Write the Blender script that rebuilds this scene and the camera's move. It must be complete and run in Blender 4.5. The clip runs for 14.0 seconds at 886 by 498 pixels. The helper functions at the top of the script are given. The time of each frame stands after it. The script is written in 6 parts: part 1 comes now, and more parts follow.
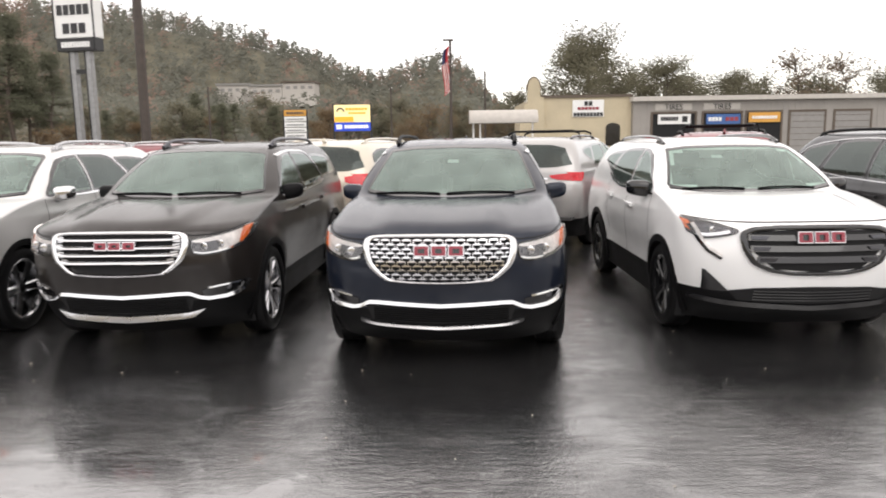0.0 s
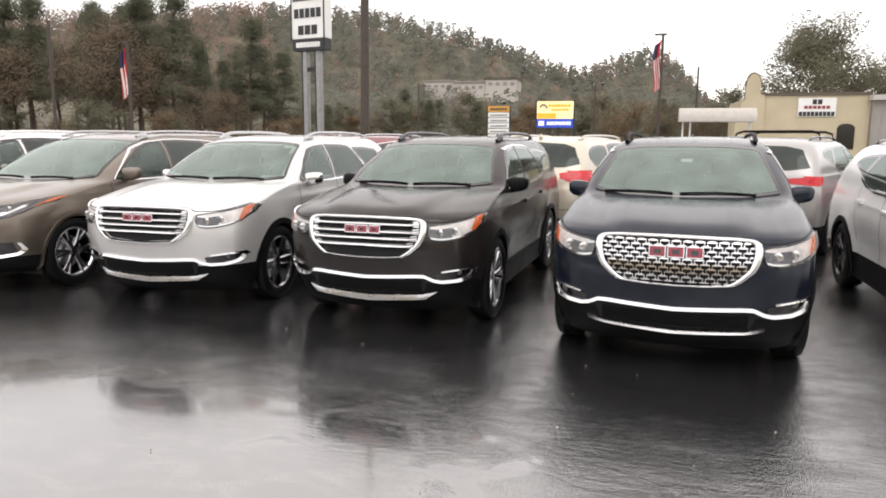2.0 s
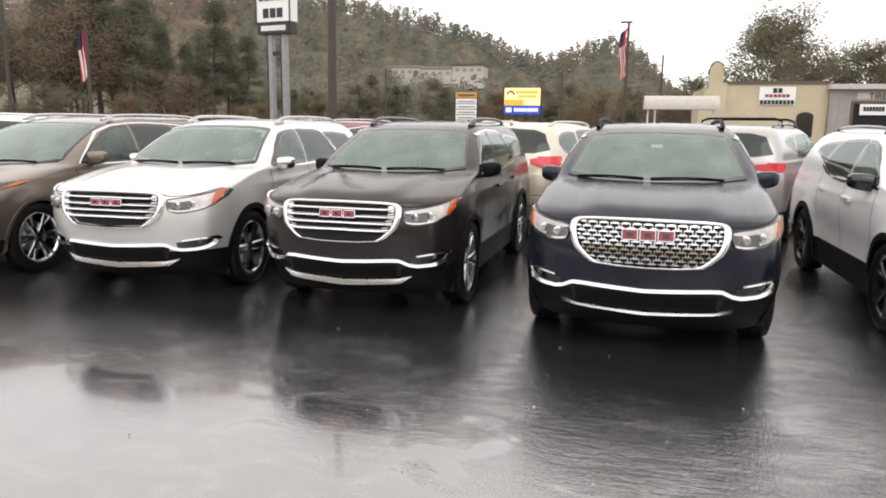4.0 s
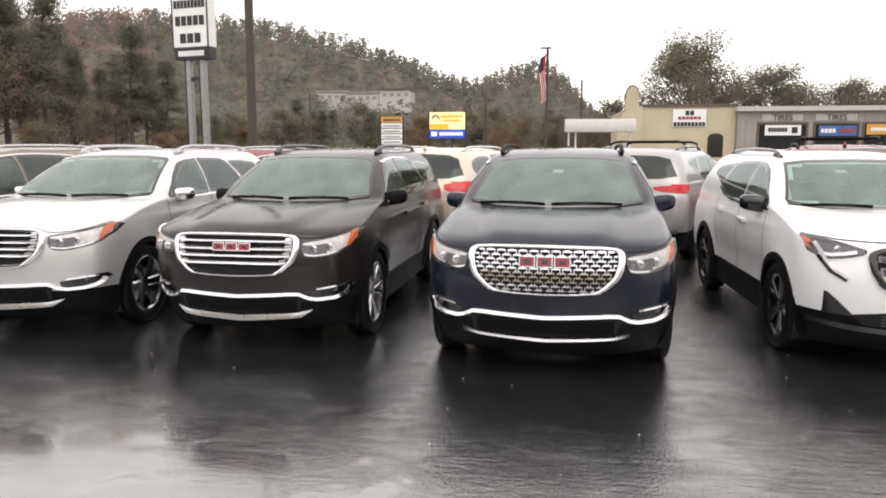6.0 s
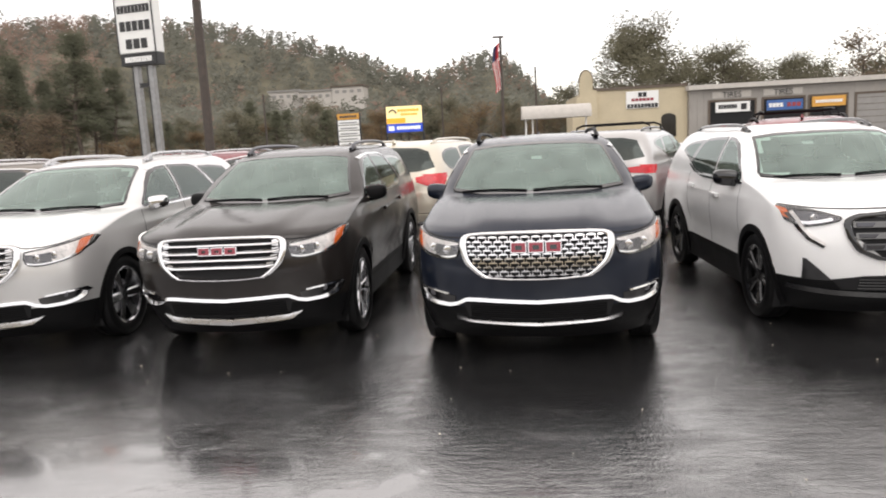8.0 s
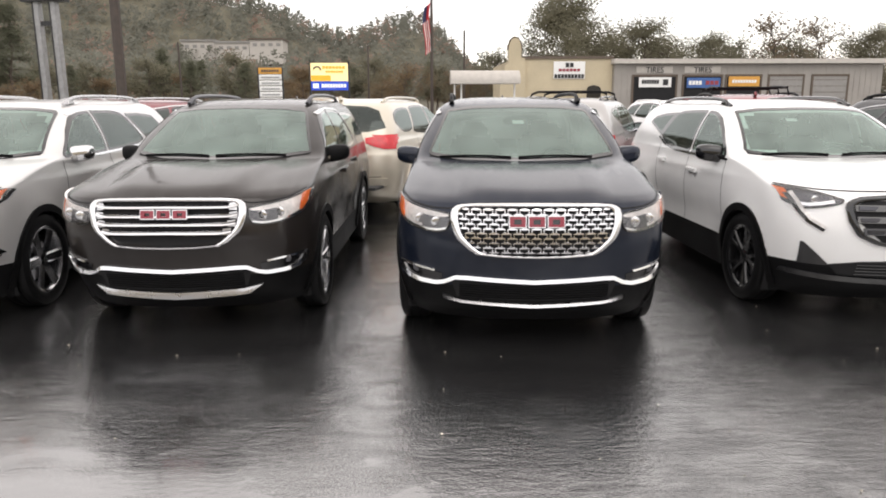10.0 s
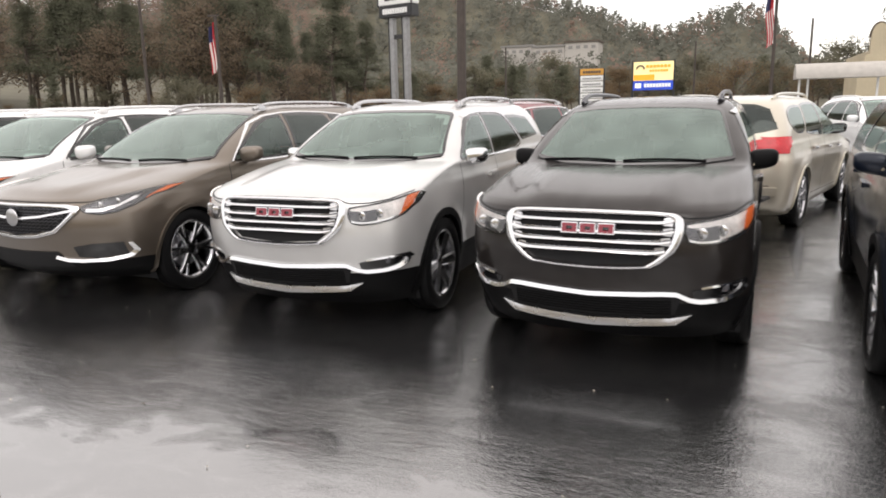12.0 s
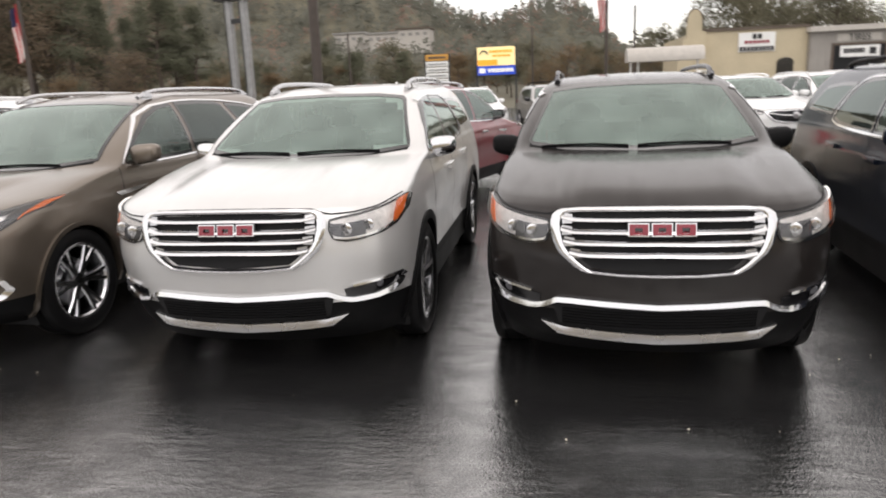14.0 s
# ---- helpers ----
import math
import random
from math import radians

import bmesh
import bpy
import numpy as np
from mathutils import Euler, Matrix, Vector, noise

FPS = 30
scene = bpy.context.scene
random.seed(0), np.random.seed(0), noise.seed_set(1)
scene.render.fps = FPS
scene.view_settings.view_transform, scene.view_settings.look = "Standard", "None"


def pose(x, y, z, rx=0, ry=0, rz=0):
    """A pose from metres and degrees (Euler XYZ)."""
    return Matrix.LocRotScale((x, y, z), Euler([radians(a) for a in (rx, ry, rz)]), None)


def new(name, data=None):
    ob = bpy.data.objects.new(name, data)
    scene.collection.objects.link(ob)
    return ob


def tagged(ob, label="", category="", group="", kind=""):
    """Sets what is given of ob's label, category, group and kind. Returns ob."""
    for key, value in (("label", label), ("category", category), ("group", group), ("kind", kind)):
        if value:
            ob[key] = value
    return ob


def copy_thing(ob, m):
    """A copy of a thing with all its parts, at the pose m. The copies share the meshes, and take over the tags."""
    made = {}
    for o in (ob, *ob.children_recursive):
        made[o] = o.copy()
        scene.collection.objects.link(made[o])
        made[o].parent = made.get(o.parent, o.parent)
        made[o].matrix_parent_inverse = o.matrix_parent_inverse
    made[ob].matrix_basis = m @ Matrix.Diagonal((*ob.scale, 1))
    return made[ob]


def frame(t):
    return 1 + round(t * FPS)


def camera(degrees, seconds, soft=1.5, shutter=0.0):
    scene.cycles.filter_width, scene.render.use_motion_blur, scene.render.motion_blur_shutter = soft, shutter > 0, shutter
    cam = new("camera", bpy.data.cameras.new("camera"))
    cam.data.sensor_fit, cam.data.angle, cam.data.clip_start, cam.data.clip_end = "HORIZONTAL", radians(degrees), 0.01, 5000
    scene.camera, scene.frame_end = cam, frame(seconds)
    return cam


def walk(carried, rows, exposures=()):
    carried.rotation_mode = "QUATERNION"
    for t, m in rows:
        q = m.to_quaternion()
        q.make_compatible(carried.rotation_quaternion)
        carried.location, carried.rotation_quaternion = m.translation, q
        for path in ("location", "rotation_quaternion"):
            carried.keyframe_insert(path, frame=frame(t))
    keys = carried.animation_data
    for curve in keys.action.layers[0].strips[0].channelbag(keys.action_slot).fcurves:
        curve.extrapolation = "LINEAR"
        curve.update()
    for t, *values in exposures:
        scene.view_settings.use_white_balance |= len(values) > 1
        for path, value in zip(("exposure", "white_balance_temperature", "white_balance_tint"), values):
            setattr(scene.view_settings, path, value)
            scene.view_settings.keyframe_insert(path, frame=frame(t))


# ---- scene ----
cam = camera(64.7, 14.0, soft=1.8, shutter=0.5)
METRES, EYE, TILT, LEAN, TURN = 4.35, 1.65, 0.0, 0.0, 0.0
ROWS = [
    (0.0, 0.0, 0.0, 0.0, -0.13, -8.62, 0.88),
    (0.5, -0.0122, -0.0036, -0.0014, 2.47, -8.27, 0.41),
    (1.0, -0.0307, -0.0081, -0.0003, 5.6, -8.16, -0.15),
    (1.5, -0.0487, -0.0175, -0.0011, 11.22, -8.55, -0.33),
    (2.0, -0.0656, -0.0274, -0.0016, 15.74, -8.83, -0.41),
    (4.5, -0.0784, -0.0395, -0.0051, 11.45, -9.9, -0.05),
    (5.0, -0.0646, -0.029, -0.003, 8.53, -9.41, 2.06),
    (5.5, -0.0433, -0.0121, -0.0007, 7.04, -9.15, 2.58),
    (6.0, -0.0273, -0.0, 0.0032, 7.33, -7.96, -0.01),
    (6.5, -0.0218, -0.0004, 0.0055, 7.98, -7.31, 2.04),
    (7.0, -0.0241, -0.0026, 0.0035, 8.48, -8.36, 2.08),
    (7.5, -0.0402, -0.0052, 0.0019, 8.21, -9.06, 1.82),
    (8.0, -0.0736, -0.0097, 0.0017, 3.78, -8.6, 3.07),
    (10.5, -0.2298, 0.1617, -0.0055, -2.82, -12.07, -0.01),
    (11.0, -0.2836, 0.2031, -0.0074, 9.21, -11.05, -0.06),
    (11.5, -0.3388, 0.2362, -0.0036, 19.32, -10.68, 0.71),
    (12.0, -0.4025, 0.2588, -0.0062, 21.81, -11.31, 1.17),
    (12.5, -0.4722, 0.2914, -0.0081, 20.57, -11.51, 0.37),
    (13.0, -0.5454, 0.346, -0.0099, 18.5, -11.15, 0.68),
    (13.5, -0.6248, 0.3843, -0.0124, 14.02, -11.44, -0.23),
    (14.0, -0.6938, 0.418, -0.0104, 8.55, -12.66, 2.32),
]
walk(cam, [(t, pose(0, 0, EYE, TILT, LEAN, TURN) @ pose(METRES * x, METRES * y, METRES * z, 90 + pitch, roll, yaw)) for t, x, y, z, yaw, pitch, roll in ROWS], exposures=[(0.0, 0.05), (8.0, 0.0), (11.5, -0.05), (13.0, -0.15), (14.0, -0.18)])

# ---- world and light: a bright overcast, rainy day ----
world = bpy.data.worlds.new("overcast")
scene.world = world
world.use_nodes = True
wn, wl = world.node_tree.nodes, world.node_tree.links
wn.clear()
sky = wn.new("ShaderNodeTexSky")
sky.sky_type, sky.sun_disc = "NISHITA", False
sky.sun_elevation, sky.sun_rotation = radians(48), radians(200)
sky_bg = wn.new("ShaderNodeBackground")
sky_bg.inputs["Strength"].default_value = 0.05
cloud_bg = wn.new("ShaderNodeBackground")
wco, wsep, wramp = wn.new("ShaderNodeTexCoord"), wn.new("ShaderNodeSeparateXYZ"), wn.new("ShaderNodeValToRGB")
wramp.color_ramp.elements[0].color = (0.82, 0.752, 0.70, 1)
wramp.color_ramp.elements[1].color = (1.03, 0.945, 0.88, 1)
wl.new(wco.outputs["Generated"], wsep.inputs[0])
wl.new(wsep.outputs["Z"], wramp.inputs[0])
wl.new(wramp.outputs[0], cloud_bg.inputs["Color"])
cloud_bg.inputs["Strength"].default_value = 1.5
wramp.color_ramp.elements[1].position = 0.55
wadd, wout = wn.new("ShaderNodeAddShader"), wn.new("ShaderNodeOutputWorld")
wl.new(sky.outputs[0], sky_bg.inputs["Color"])
wl.new(sky_bg.outputs[0], wadd.inputs[0])
wl.new(cloud_bg.outputs[0], wadd.inputs[1])
wl.new(wadd.outputs[0], wout.inputs["Surface"])
sun = new("sun", bpy.data.lights.new("sun", "SUN"))
sun.data.energy, sun.data.angle, sun.data.color = 0.6, radians(40), (1.0, 0.97, 0.93)
sun.matrix_world = pose(0, 0, 50, 42, 0, 20)


# ---- materials ----
def material(name, color, rough=0.5, metal=0.0, coat=0.0, var=0.15, scale=3.0, fine=60.0, bump=0.0, bump_scale=80.0,
             ior=1.5, rough_var=0.1, island=0.0, alpha_random=0.0, coords="Object"):
    """A principled surface with variation of colour and gloss at two scales, and fine relief."""
    m = bpy.data.materials.new(name)
    m.use_nodes = True
    n, l = m.node_tree.nodes, m.node_tree.links
    p = n["Principled BSDF"]
    p.inputs["Metallic"].default_value, p.inputs["IOR"].default_value = metal, ior
    p.inputs["Coat Weight"].default_value, p.inputs["Coat Roughness"].default_value = coat, 0.04
    co = n.new("ShaderNodeTexCoord")
    big, small = n.new("ShaderNodeTexNoise"), n.new("ShaderNodeTexNoise")
    big.inputs["Scale"].default_value, small.inputs["Scale"].default_value = scale, fine
    big.inputs["Detail"].default_value = 5
    for t in (big, small):
        l.new(co.outputs[coords], t.inputs["Vector"])
    both = n.new("ShaderNodeMath")
    both.operation = "MULTIPLY_ADD"
    both.inputs[1].default_value = 0.4
    l.new(small.outputs["Fac"], both.inputs[0])
    l.new(big.outputs["Fac"], both.inputs[2])
    value = n.new("ShaderNodeMapRange")
    value.inputs["From Min"].default_value, value.inputs["From Max"].default_value = 0.4, 1.0
    value.inputs["To Min"].default_value, value.inputs["To Max"].default_value = 1 - var, 1 + var
    l.new(both.outputs[0], value.inputs["Value"])
    fac = value.outputs[0]
    if island or alpha_random:
        pick = n.new("ShaderNodeNewGeometry") if island else n.new("ShaderNodeObjectInfo")
        vary = n.new("ShaderNodeMath")
        vary.operation = "MULTIPLY_ADD"
        amount = island or alpha_random
        vary.inputs[1].default_value, vary.inputs[2].default_value = 2 * amount, 1 - amount
        l.new(pick.outputs["Random Per Island" if island else "Random"], vary.inputs[0])
        mul = n.new("ShaderNodeMath")
        mul.operation = "MULTIPLY"
        l.new(vary.outputs[0], mul.inputs[0])
        l.new(fac, mul.inputs[1])
        fac = mul.outputs[0]
    mix = n.new("ShaderNodeVectorMath")
    mix.operation = "SCALE"
    mix.inputs[0].default_value = color
    l.new(fac, mix.inputs["Scale"])
    l.new(mix.outputs[0], p.inputs["Base Color"])
    rr = n.new("ShaderNodeMapRange")
    rr.inputs["To Min"].default_value, rr.inputs["To Max"].default_value = max(0.01, rough - rough_var), rough + rough_var
    l.new(big.outputs["Fac"], rr.inputs["Value"])
    l.new(rr.outputs[0], p.inputs["Roughness"])
    if bump:
        bt, b = n.new("ShaderNodeTexNoise"), n.new("ShaderNodeBump")
        bt.inputs["Scale"].default_value, bt.inputs["Detail"].default_value = bump_scale, 3
        b.inputs["Strength"].default_value, b.inputs["Distance"].default_value = bump, 0.01
        l.new(co.outputs[coords], bt.inputs["Vector"])
        l.new(bt.outputs["Fac"], b.inputs["Height"])
        l.new(b.outputs[0], p.inputs["Normal"])
    return m


def paint(name, color, metal=0.3, rough=0.35, wet=0.05, coat=0.9):
    """Clear-coated car paint, wet from rain: drops and runs as fine relief."""
    m = material(name, color, rough, metal, coat=coat, ior=1.12 if coat < 0.85 else 1.5, var=0.08, scale=1.5, fine=400, bump=wet, bump_scale=110, rough_var=0.06)
    n, l = m.node_tree.nodes, m.node_tree.links
    p = n["Principled BSDF"]
    co, mp, runs, beads, gloss, bump = (n.new("ShaderNode" + k) for k in ("TexCoord", "Mapping", "TexNoise", "TexNoise", "MapRange", "Bump"))
    mp.inputs["Scale"].default_value = (14, 2.2, 5)
    runs.inputs["Scale"].default_value, runs.inputs["Detail"].default_value, runs.inputs["Distortion"].default_value = 1.0, 5, 0.5
    beads.inputs["Scale"].default_value, beads.inputs["Detail"].default_value = 55, 2
    gloss.inputs["From Min"].default_value, gloss.inputs["From Max"].default_value = 0.42, 0.68
    gloss.inputs["To Min"].default_value, gloss.inputs["To Max"].default_value = 0.06, 0.22
    bump.inputs["Strength"].default_value, bump.inputs["Distance"].default_value = 0.10, 0.004
    l.new(co.outputs["Object"], mp.inputs["Vector"])
    l.new(mp.outputs[0], runs.inputs["Vector"])
    l.new(co.outputs["Object"], beads.inputs["Vector"])
    l.new(runs.outputs["Fac"], gloss.inputs["Value"])
    l.new(gloss.outputs[0], p.inputs["Coat Roughness"])
    sheet = n.new("ShaderNodeMapRange")
    sheet.inputs["From Min"].default_value, sheet.inputs["From Max"].default_value = 0.35, 0.65
    sheet.inputs["To Min"].default_value, sheet.inputs["To Max"].default_value = coat * 0.86, min(1.0, coat * 1.1)
    l.new(runs.outputs["Fac"], sheet.inputs["Value"])
    l.new(sheet.outputs[0], p.inputs["Coat Weight"])
    l.new(beads.outputs["Fac"], bump.inputs["Height"])
    l.new(bump.outputs[0], p.inputs["Coat Normal"])
    return m


def glass(name, tint, gloss_rough=0.03, film_low=0.30, film_high=0.42, shine=(0.88, 0.97, 0.93)):
    """A pane: mirror by Fresnel over a tinted see-through sheet, with a film of rain."""
    m = bpy.data.materials.new(name)
    m.use_nodes = True
    n, l = m.node_tree.nodes, m.node_tree.links
    n.clear()
    out, mix = n.new("ShaderNodeOutputMaterial"), n.new("ShaderNodeMixShader")
    clear, gloss, film, veil = n.new("ShaderNodeBsdfTransparent"), n.new("ShaderNodeBsdfGlossy"), n.new("ShaderNodeBsdfDiffuse"), n.new("ShaderNodeMixShader")
    clear.inputs["Color"].default_value = (*tint, 1)
    film.inputs["Color"].default_value = (0.30, 0.385, 0.345, 1)
    gloss.inputs["Roughness"].default_value = gloss_rough
    gloss.inputs["Color"].default_value = (*shine, 1)
    fr = n.new("ShaderNodeFresnel")
    fr.inputs["IOR"].default_value = 1.6
    co, rain, bump, spots = n.new("ShaderNodeTexCoord"), n.new("ShaderNodeTexNoise"), n.new("ShaderNodeBump"), n.new("ShaderNodeMapRange")
    rain.inputs["Scale"].default_value, rain.inputs["Detail"].default_value = 3.5, 2
    bump.inputs["Strength"].default_value, bump.inputs["Distance"].default_value = 0.02, 0.01
    spots.inputs["From Min"].default_value, spots.inputs["From Max"].default_value = 0.35, 0.75
    spots.inputs["To Min"].default_value, spots.inputs["To Max"].default_value = film_low, film_high
    l.new(co.outputs["Object"], rain.inputs["Vector"])
    l.new(rain.outputs["Fac"], bump.inputs["Height"])
    l.new(rain.outputs["Fac"], spots.inputs["Value"])
    l.new(bump.outputs[0], gloss.inputs["Normal"])
    l.new(spots.outputs[0], veil.inputs[0])
    l.new(clear.outputs[0], veil.inputs[1])
    l.new(film.outputs[0], veil.inputs[2])
    l.new(fr.outputs[0], mix.inputs[0])
    l.new(veil.outputs[0], mix.inputs[1])
    l.new(gloss.outputs[0], mix.inputs[2])
    l.new(mix.outputs[0], out.inputs["Surface"])
    return m


def glowing(name, color, strength):
    m = material(name, color, 0.4)
    p = m.node_tree.nodes["Principled BSDF"]
    p.inputs["Emission Color"].default_value, p.inputs["Emission Strength"].default_value = (*color, 1), strength
    return m


def wet_asphalt():
    """Sealed asphalt under rain: a thin glossy film, standing water in the hollows, and grit."""
    m = bpy.data.materials.new("wet_asphalt")
    m.use_nodes = True
    n, l = m.node_tree.nodes, m.node_tree.links
    p = n["Principled BSDF"]
    co = n.new("ShaderNodeTexCoord")

    def tex(scale, detail=5.0, distortion=0.0, stretch=(1, 1, 1)):
        t, mp = n.new("ShaderNodeTexNoise"), n.new("ShaderNodeMapping")
        t.inputs["Scale"].default_value, t.inputs["Detail"].default_value, t.inputs["Distortion"].default_value = scale, detail, distortion
        mp.inputs["Scale"].default_value = stretch
        l.new(co.outputs["Object"], mp.inputs["Vector"])
        l.new(mp.outputs[0], t.inputs["Vector"])
        return t.outputs["Fac"]

    def ranged(v, a, b, c, d):
        r = n.new("ShaderNodeMapRange")
        for k, x in zip(("From Min", "From Max", "To Min", "To Max"), (a, b, c, d)):
            r.inputs[k].default_value = x
        l.new(v, r.inputs["Value"])
        return r.outputs[0]

    def maths(op, a, b):
        q = n.new("ShaderNodeMath")
        q.operation = op
        for i, x in enumerate((a, b)):
            if isinstance(x, (int, float)):
                q.inputs[i].default_value = x
            else:
                l.new(x, q.inputs[i])
        return q.outputs[0]

    hollows = tex(0.55, 3, 0.6, (1, 1.3, 1))
    patches = tex(2.6, 6, 0.8, (1, 1.6, 1))
    grit = tex(95, 4)
    chips = tex(120, 3)
    brushed = tex(13, 5, 0.5, (0.42, 1.9, 1))
    pools = ranged(maths("ADD", hollows, maths("MULTIPLY", patches, 0.35)), 0.62, 0.76, 0.0, 1.0)
    spread = n.new("ShaderNodeVectorMath")
    spread.operation = "MULTIPLY_ADD"
    l.new(co.outputs["Object"], spread.inputs[0])
    spread.inputs[1].default_value, spread.inputs[2].default_value = (0.31, 0.76, 0), (1.17, -1.85, 0)
    reach = n.new("ShaderNodeVectorMath")
    reach.operation = "LENGTH"
    l.new(spread.outputs[0], reach.inputs[0])
    puddle = ranged(maths("ADD", reach.outputs["Value"], maths("MULTIPLY", maths("SUBTRACT", patches, 0.5), 1.3)), 1.22, 0.92, 0.0, 1.0)
    pools = maths("MAXIMUM", pools, puddle)
    rough = maths("ADD", maths("ADD", ranged(patches, 0.3, 0.7, 0.04, 0.13), ranged(brushed, 0.35, 0.65, -0.03, 0.07)), maths("MULTIPLY", puddle, -0.06))
    rough = maths("MAXIMUM", maths("ADD", rough, maths("MULTIPLY", maths("SUBTRACT", grit, 0.5), 0.2)), 0.03)
    l.new(rough, p.inputs["Roughness"])
    ramp = n.new("ShaderNodeValToRGB")
    ramp.color_ramp.elements[0].position, ramp.color_ramp.elements[0].color = 0.3, (0.008, 0.008, 0.009, 1)
    ramp.color_ramp.elements[1].position, ramp.color_ramp.elements[1].color = 0.75, (0.036, 0.0355, 0.035, 1)
    l.new(maths("ADD", maths("MULTIPLY", patches, 0.35), maths("ADD", maths("MULTIPLY", grit, 0.25), maths("MULTIPLY", ranged(chips, 0.36, 0.66, 0.1, 0.9), 0.4))), ramp.inputs[0])
    l.new(ramp.outputs[0], p.inputs["Base Color"])
    wet = maths("ADD", ranged(chips, 0.36, 0.64, 0.30, 0.62), ranged(patches, 0.35, 0.65, -0.10, 0.12))
    l.new(maths("MAXIMUM", wet, maths("MULTIPLY", puddle, 0.5)), p.inputs["Specular IOR Level"])
    p.inputs["IOR"].default_value = 3.2
    l.new(maths("ADD", maths("MULTIPLY", puddle, 0.75), maths("MULTIPLY", pools, 0.25)), p.inputs["Coat Weight"])
    p.inputs["Coat Roughness"].default_value, p.inputs["Coat IOR"].default_value = 0.08, 1.5
    height = maths("MULTIPLY", maths("SUBTRACT", maths("ADD", maths("MULTIPLY", grit, 0.4), maths("ADD", maths("MULTIPLY", tex(36, 5), 0.35), maths("MULTIPLY", brushed, 0.5))), 0.62), maths("SUBTRACT", 1.14, maths("ADD", maths("MULTIPLY", pools, 0.45), maths("MULTIPLY", puddle, 0.4))))
    bump = n.new("ShaderNodeBump")
    bump.inputs["Strength"].default_value, bump.inputs["Distance"].default_value = 0.36, 0.018
    l.new(height, bump.inputs["Height"])
    l.new(bump.outputs[0], p.inputs["Normal"])
    return m


ASPHALT = wet_asphalt()
TYRE = material("wet_rubber", (0.007, 0.007, 0.0075), 0.5, ior=1.25, var=0.3, bump=0.1)
PLASTIC = material("black_plastic", (0.006, 0.006, 0.0065), 0.5, ior=1.22, var=0.2, bump=0.06, bump_scale=300)
GLOSS_BLACK = material("gloss_black", (0.008, 0.008, 0.009), 0.12, coat=0.6, var=0.1)
# near-black for dark parts and gaps, and for shade painted in bays and grilles
DARK = material("dark_parts_and_shade", (0.006, 0.006, 0.007), 0.8, var=0.2)
CHROME = material("chrome", (0.74, 0.74, 0.75), 0.11, 1.0, var=0.04, rough_var=0.03)
SATIN = material("satin_silver", (0.55, 0.55, 0.56), 0.28, 1.0, var=0.06)
RIM_SILVER = material("machined_alloy", (0.62, 0.62, 0.64), 0.2, 1.0, var=0.1)
RIM_DARK = material("graphite_alloy", (0.10, 0.10, 0.11), 0.3, 0.9, var=0.1)
RIM_BLACK = material("black_alloy", (0.012, 0.012, 0.013), 0.2, 0.0, coat=0.5)
RED_BADGE = material("red_badge", (0.25, 0.015, 0.032), 0.3, coat=0.5, var=0.1)
LENS = glass("lamp_lens", (0.97, 0.97, 0.97), 0.02, 0.0, 0.02, (1.0, 0.98, 0.96))
LAMP_BOWL = material("lamp_bowl", (0.78, 0.755, 0.74), 0.35, 0.35, var=0.35, scale=16, fine=90)
LAMP_DARK = material("lamp_bowl_dark", (0.10, 0.10, 0.11), 0.25, 0.5, var=0.2, scale=14)
AMBER = material("amber_lens", (0.75, 0.16, 0.025), 0.2, coat=0.8, var=0.15, scale=20)
RED_LENS = material("red_lens", (0.60, 0.012, 0.022), 0.25, coat=0.35, var=0.2, scale=14)
WINDSHIELD = glass("windshield_glass", (0.62, 0.76, 0.70), film_low=0.26, film_high=0.46, shine=(0.87, 0.97, 0.925))
TINTED = glass("tinted_glass", (0.05, 0.052, 0.055), 0.03, 0.01, 0.06)
SIDE_GLASS = glass("side_glass", (0.55, 0.63, 0.59), 0.03, 0.10, 0.25)
CABIN = material("cabin_trim", (0.05, 0.05, 0.05), 0.7, var=0.2)
SEAT = material("seat_leather", (0.16, 0.15, 0.14), 0.55, var=0.15)
SEAT_DARK = material("seat_leather_dark", (0.05, 0.05, 0.05), 0.55, var=0.15)
PAPER = material("paper_sticker", (0.75, 0.78, 0.76), 0.6, var=0.05)
P_BLUE = paint("dark_blue_paint", (0.011, 0.0155, 0.028), 0.4, 0.4, 0.08, 0.80)
P_GREY = paint("smoky_quartz_paint", (0.025, 0.0215, 0.020), 0.4, 0.4, 0.08, 0.80)
P_SILVER = paint("silver_paint", (0.68, 0.675, 0.665), 0.55, 0.36)
P_PEWTER = paint("pewter_paint", (0.42, 0.41, 0.40), 0.6, 0.36)
P_WHITE = paint("white_paint", (0.87, 0.87, 0.865), 0.0, 0.3)
P_BRONZE = paint("bronze_paint", (0.185, 0.155, 0.125), 0.75, 0.36)
P_CREAM = paint("cream_paint", (0.62, 0.57, 0.47), 0.3, 0.3)
P_RED = paint("dark_red_paint", (0.20, 0.012, 0.022), 0.35, 0.3)
P_DARK = paint("graphite_paint", (0.026, 0.026, 0.028), 0.3, 0.35, 0.08, 0.8)
STEEL = material("painted_steel", (0.30, 0.30, 0.30), 0.4, 0.4, var=0.2, scale=4)
RUST_POLE = material("weathered_brown_pole", (0.055, 0.042, 0.034), 0.6, var=0.3, scale=5, bump=0.2)


# ---- mesh helpers ----
def mesh_object(name, verts, faces, mat, parent=None, label="", smooth=True):
    me = bpy.data.meshes.new(name)
    me.from_pydata([tuple(v) for v in verts], [], faces)
    me.materials.append(mat)
    if smooth:
        me.shade_smooth()
    me.update()
    ob = new(name, me)
    ob.parent = parent
    return tagged(ob, label)


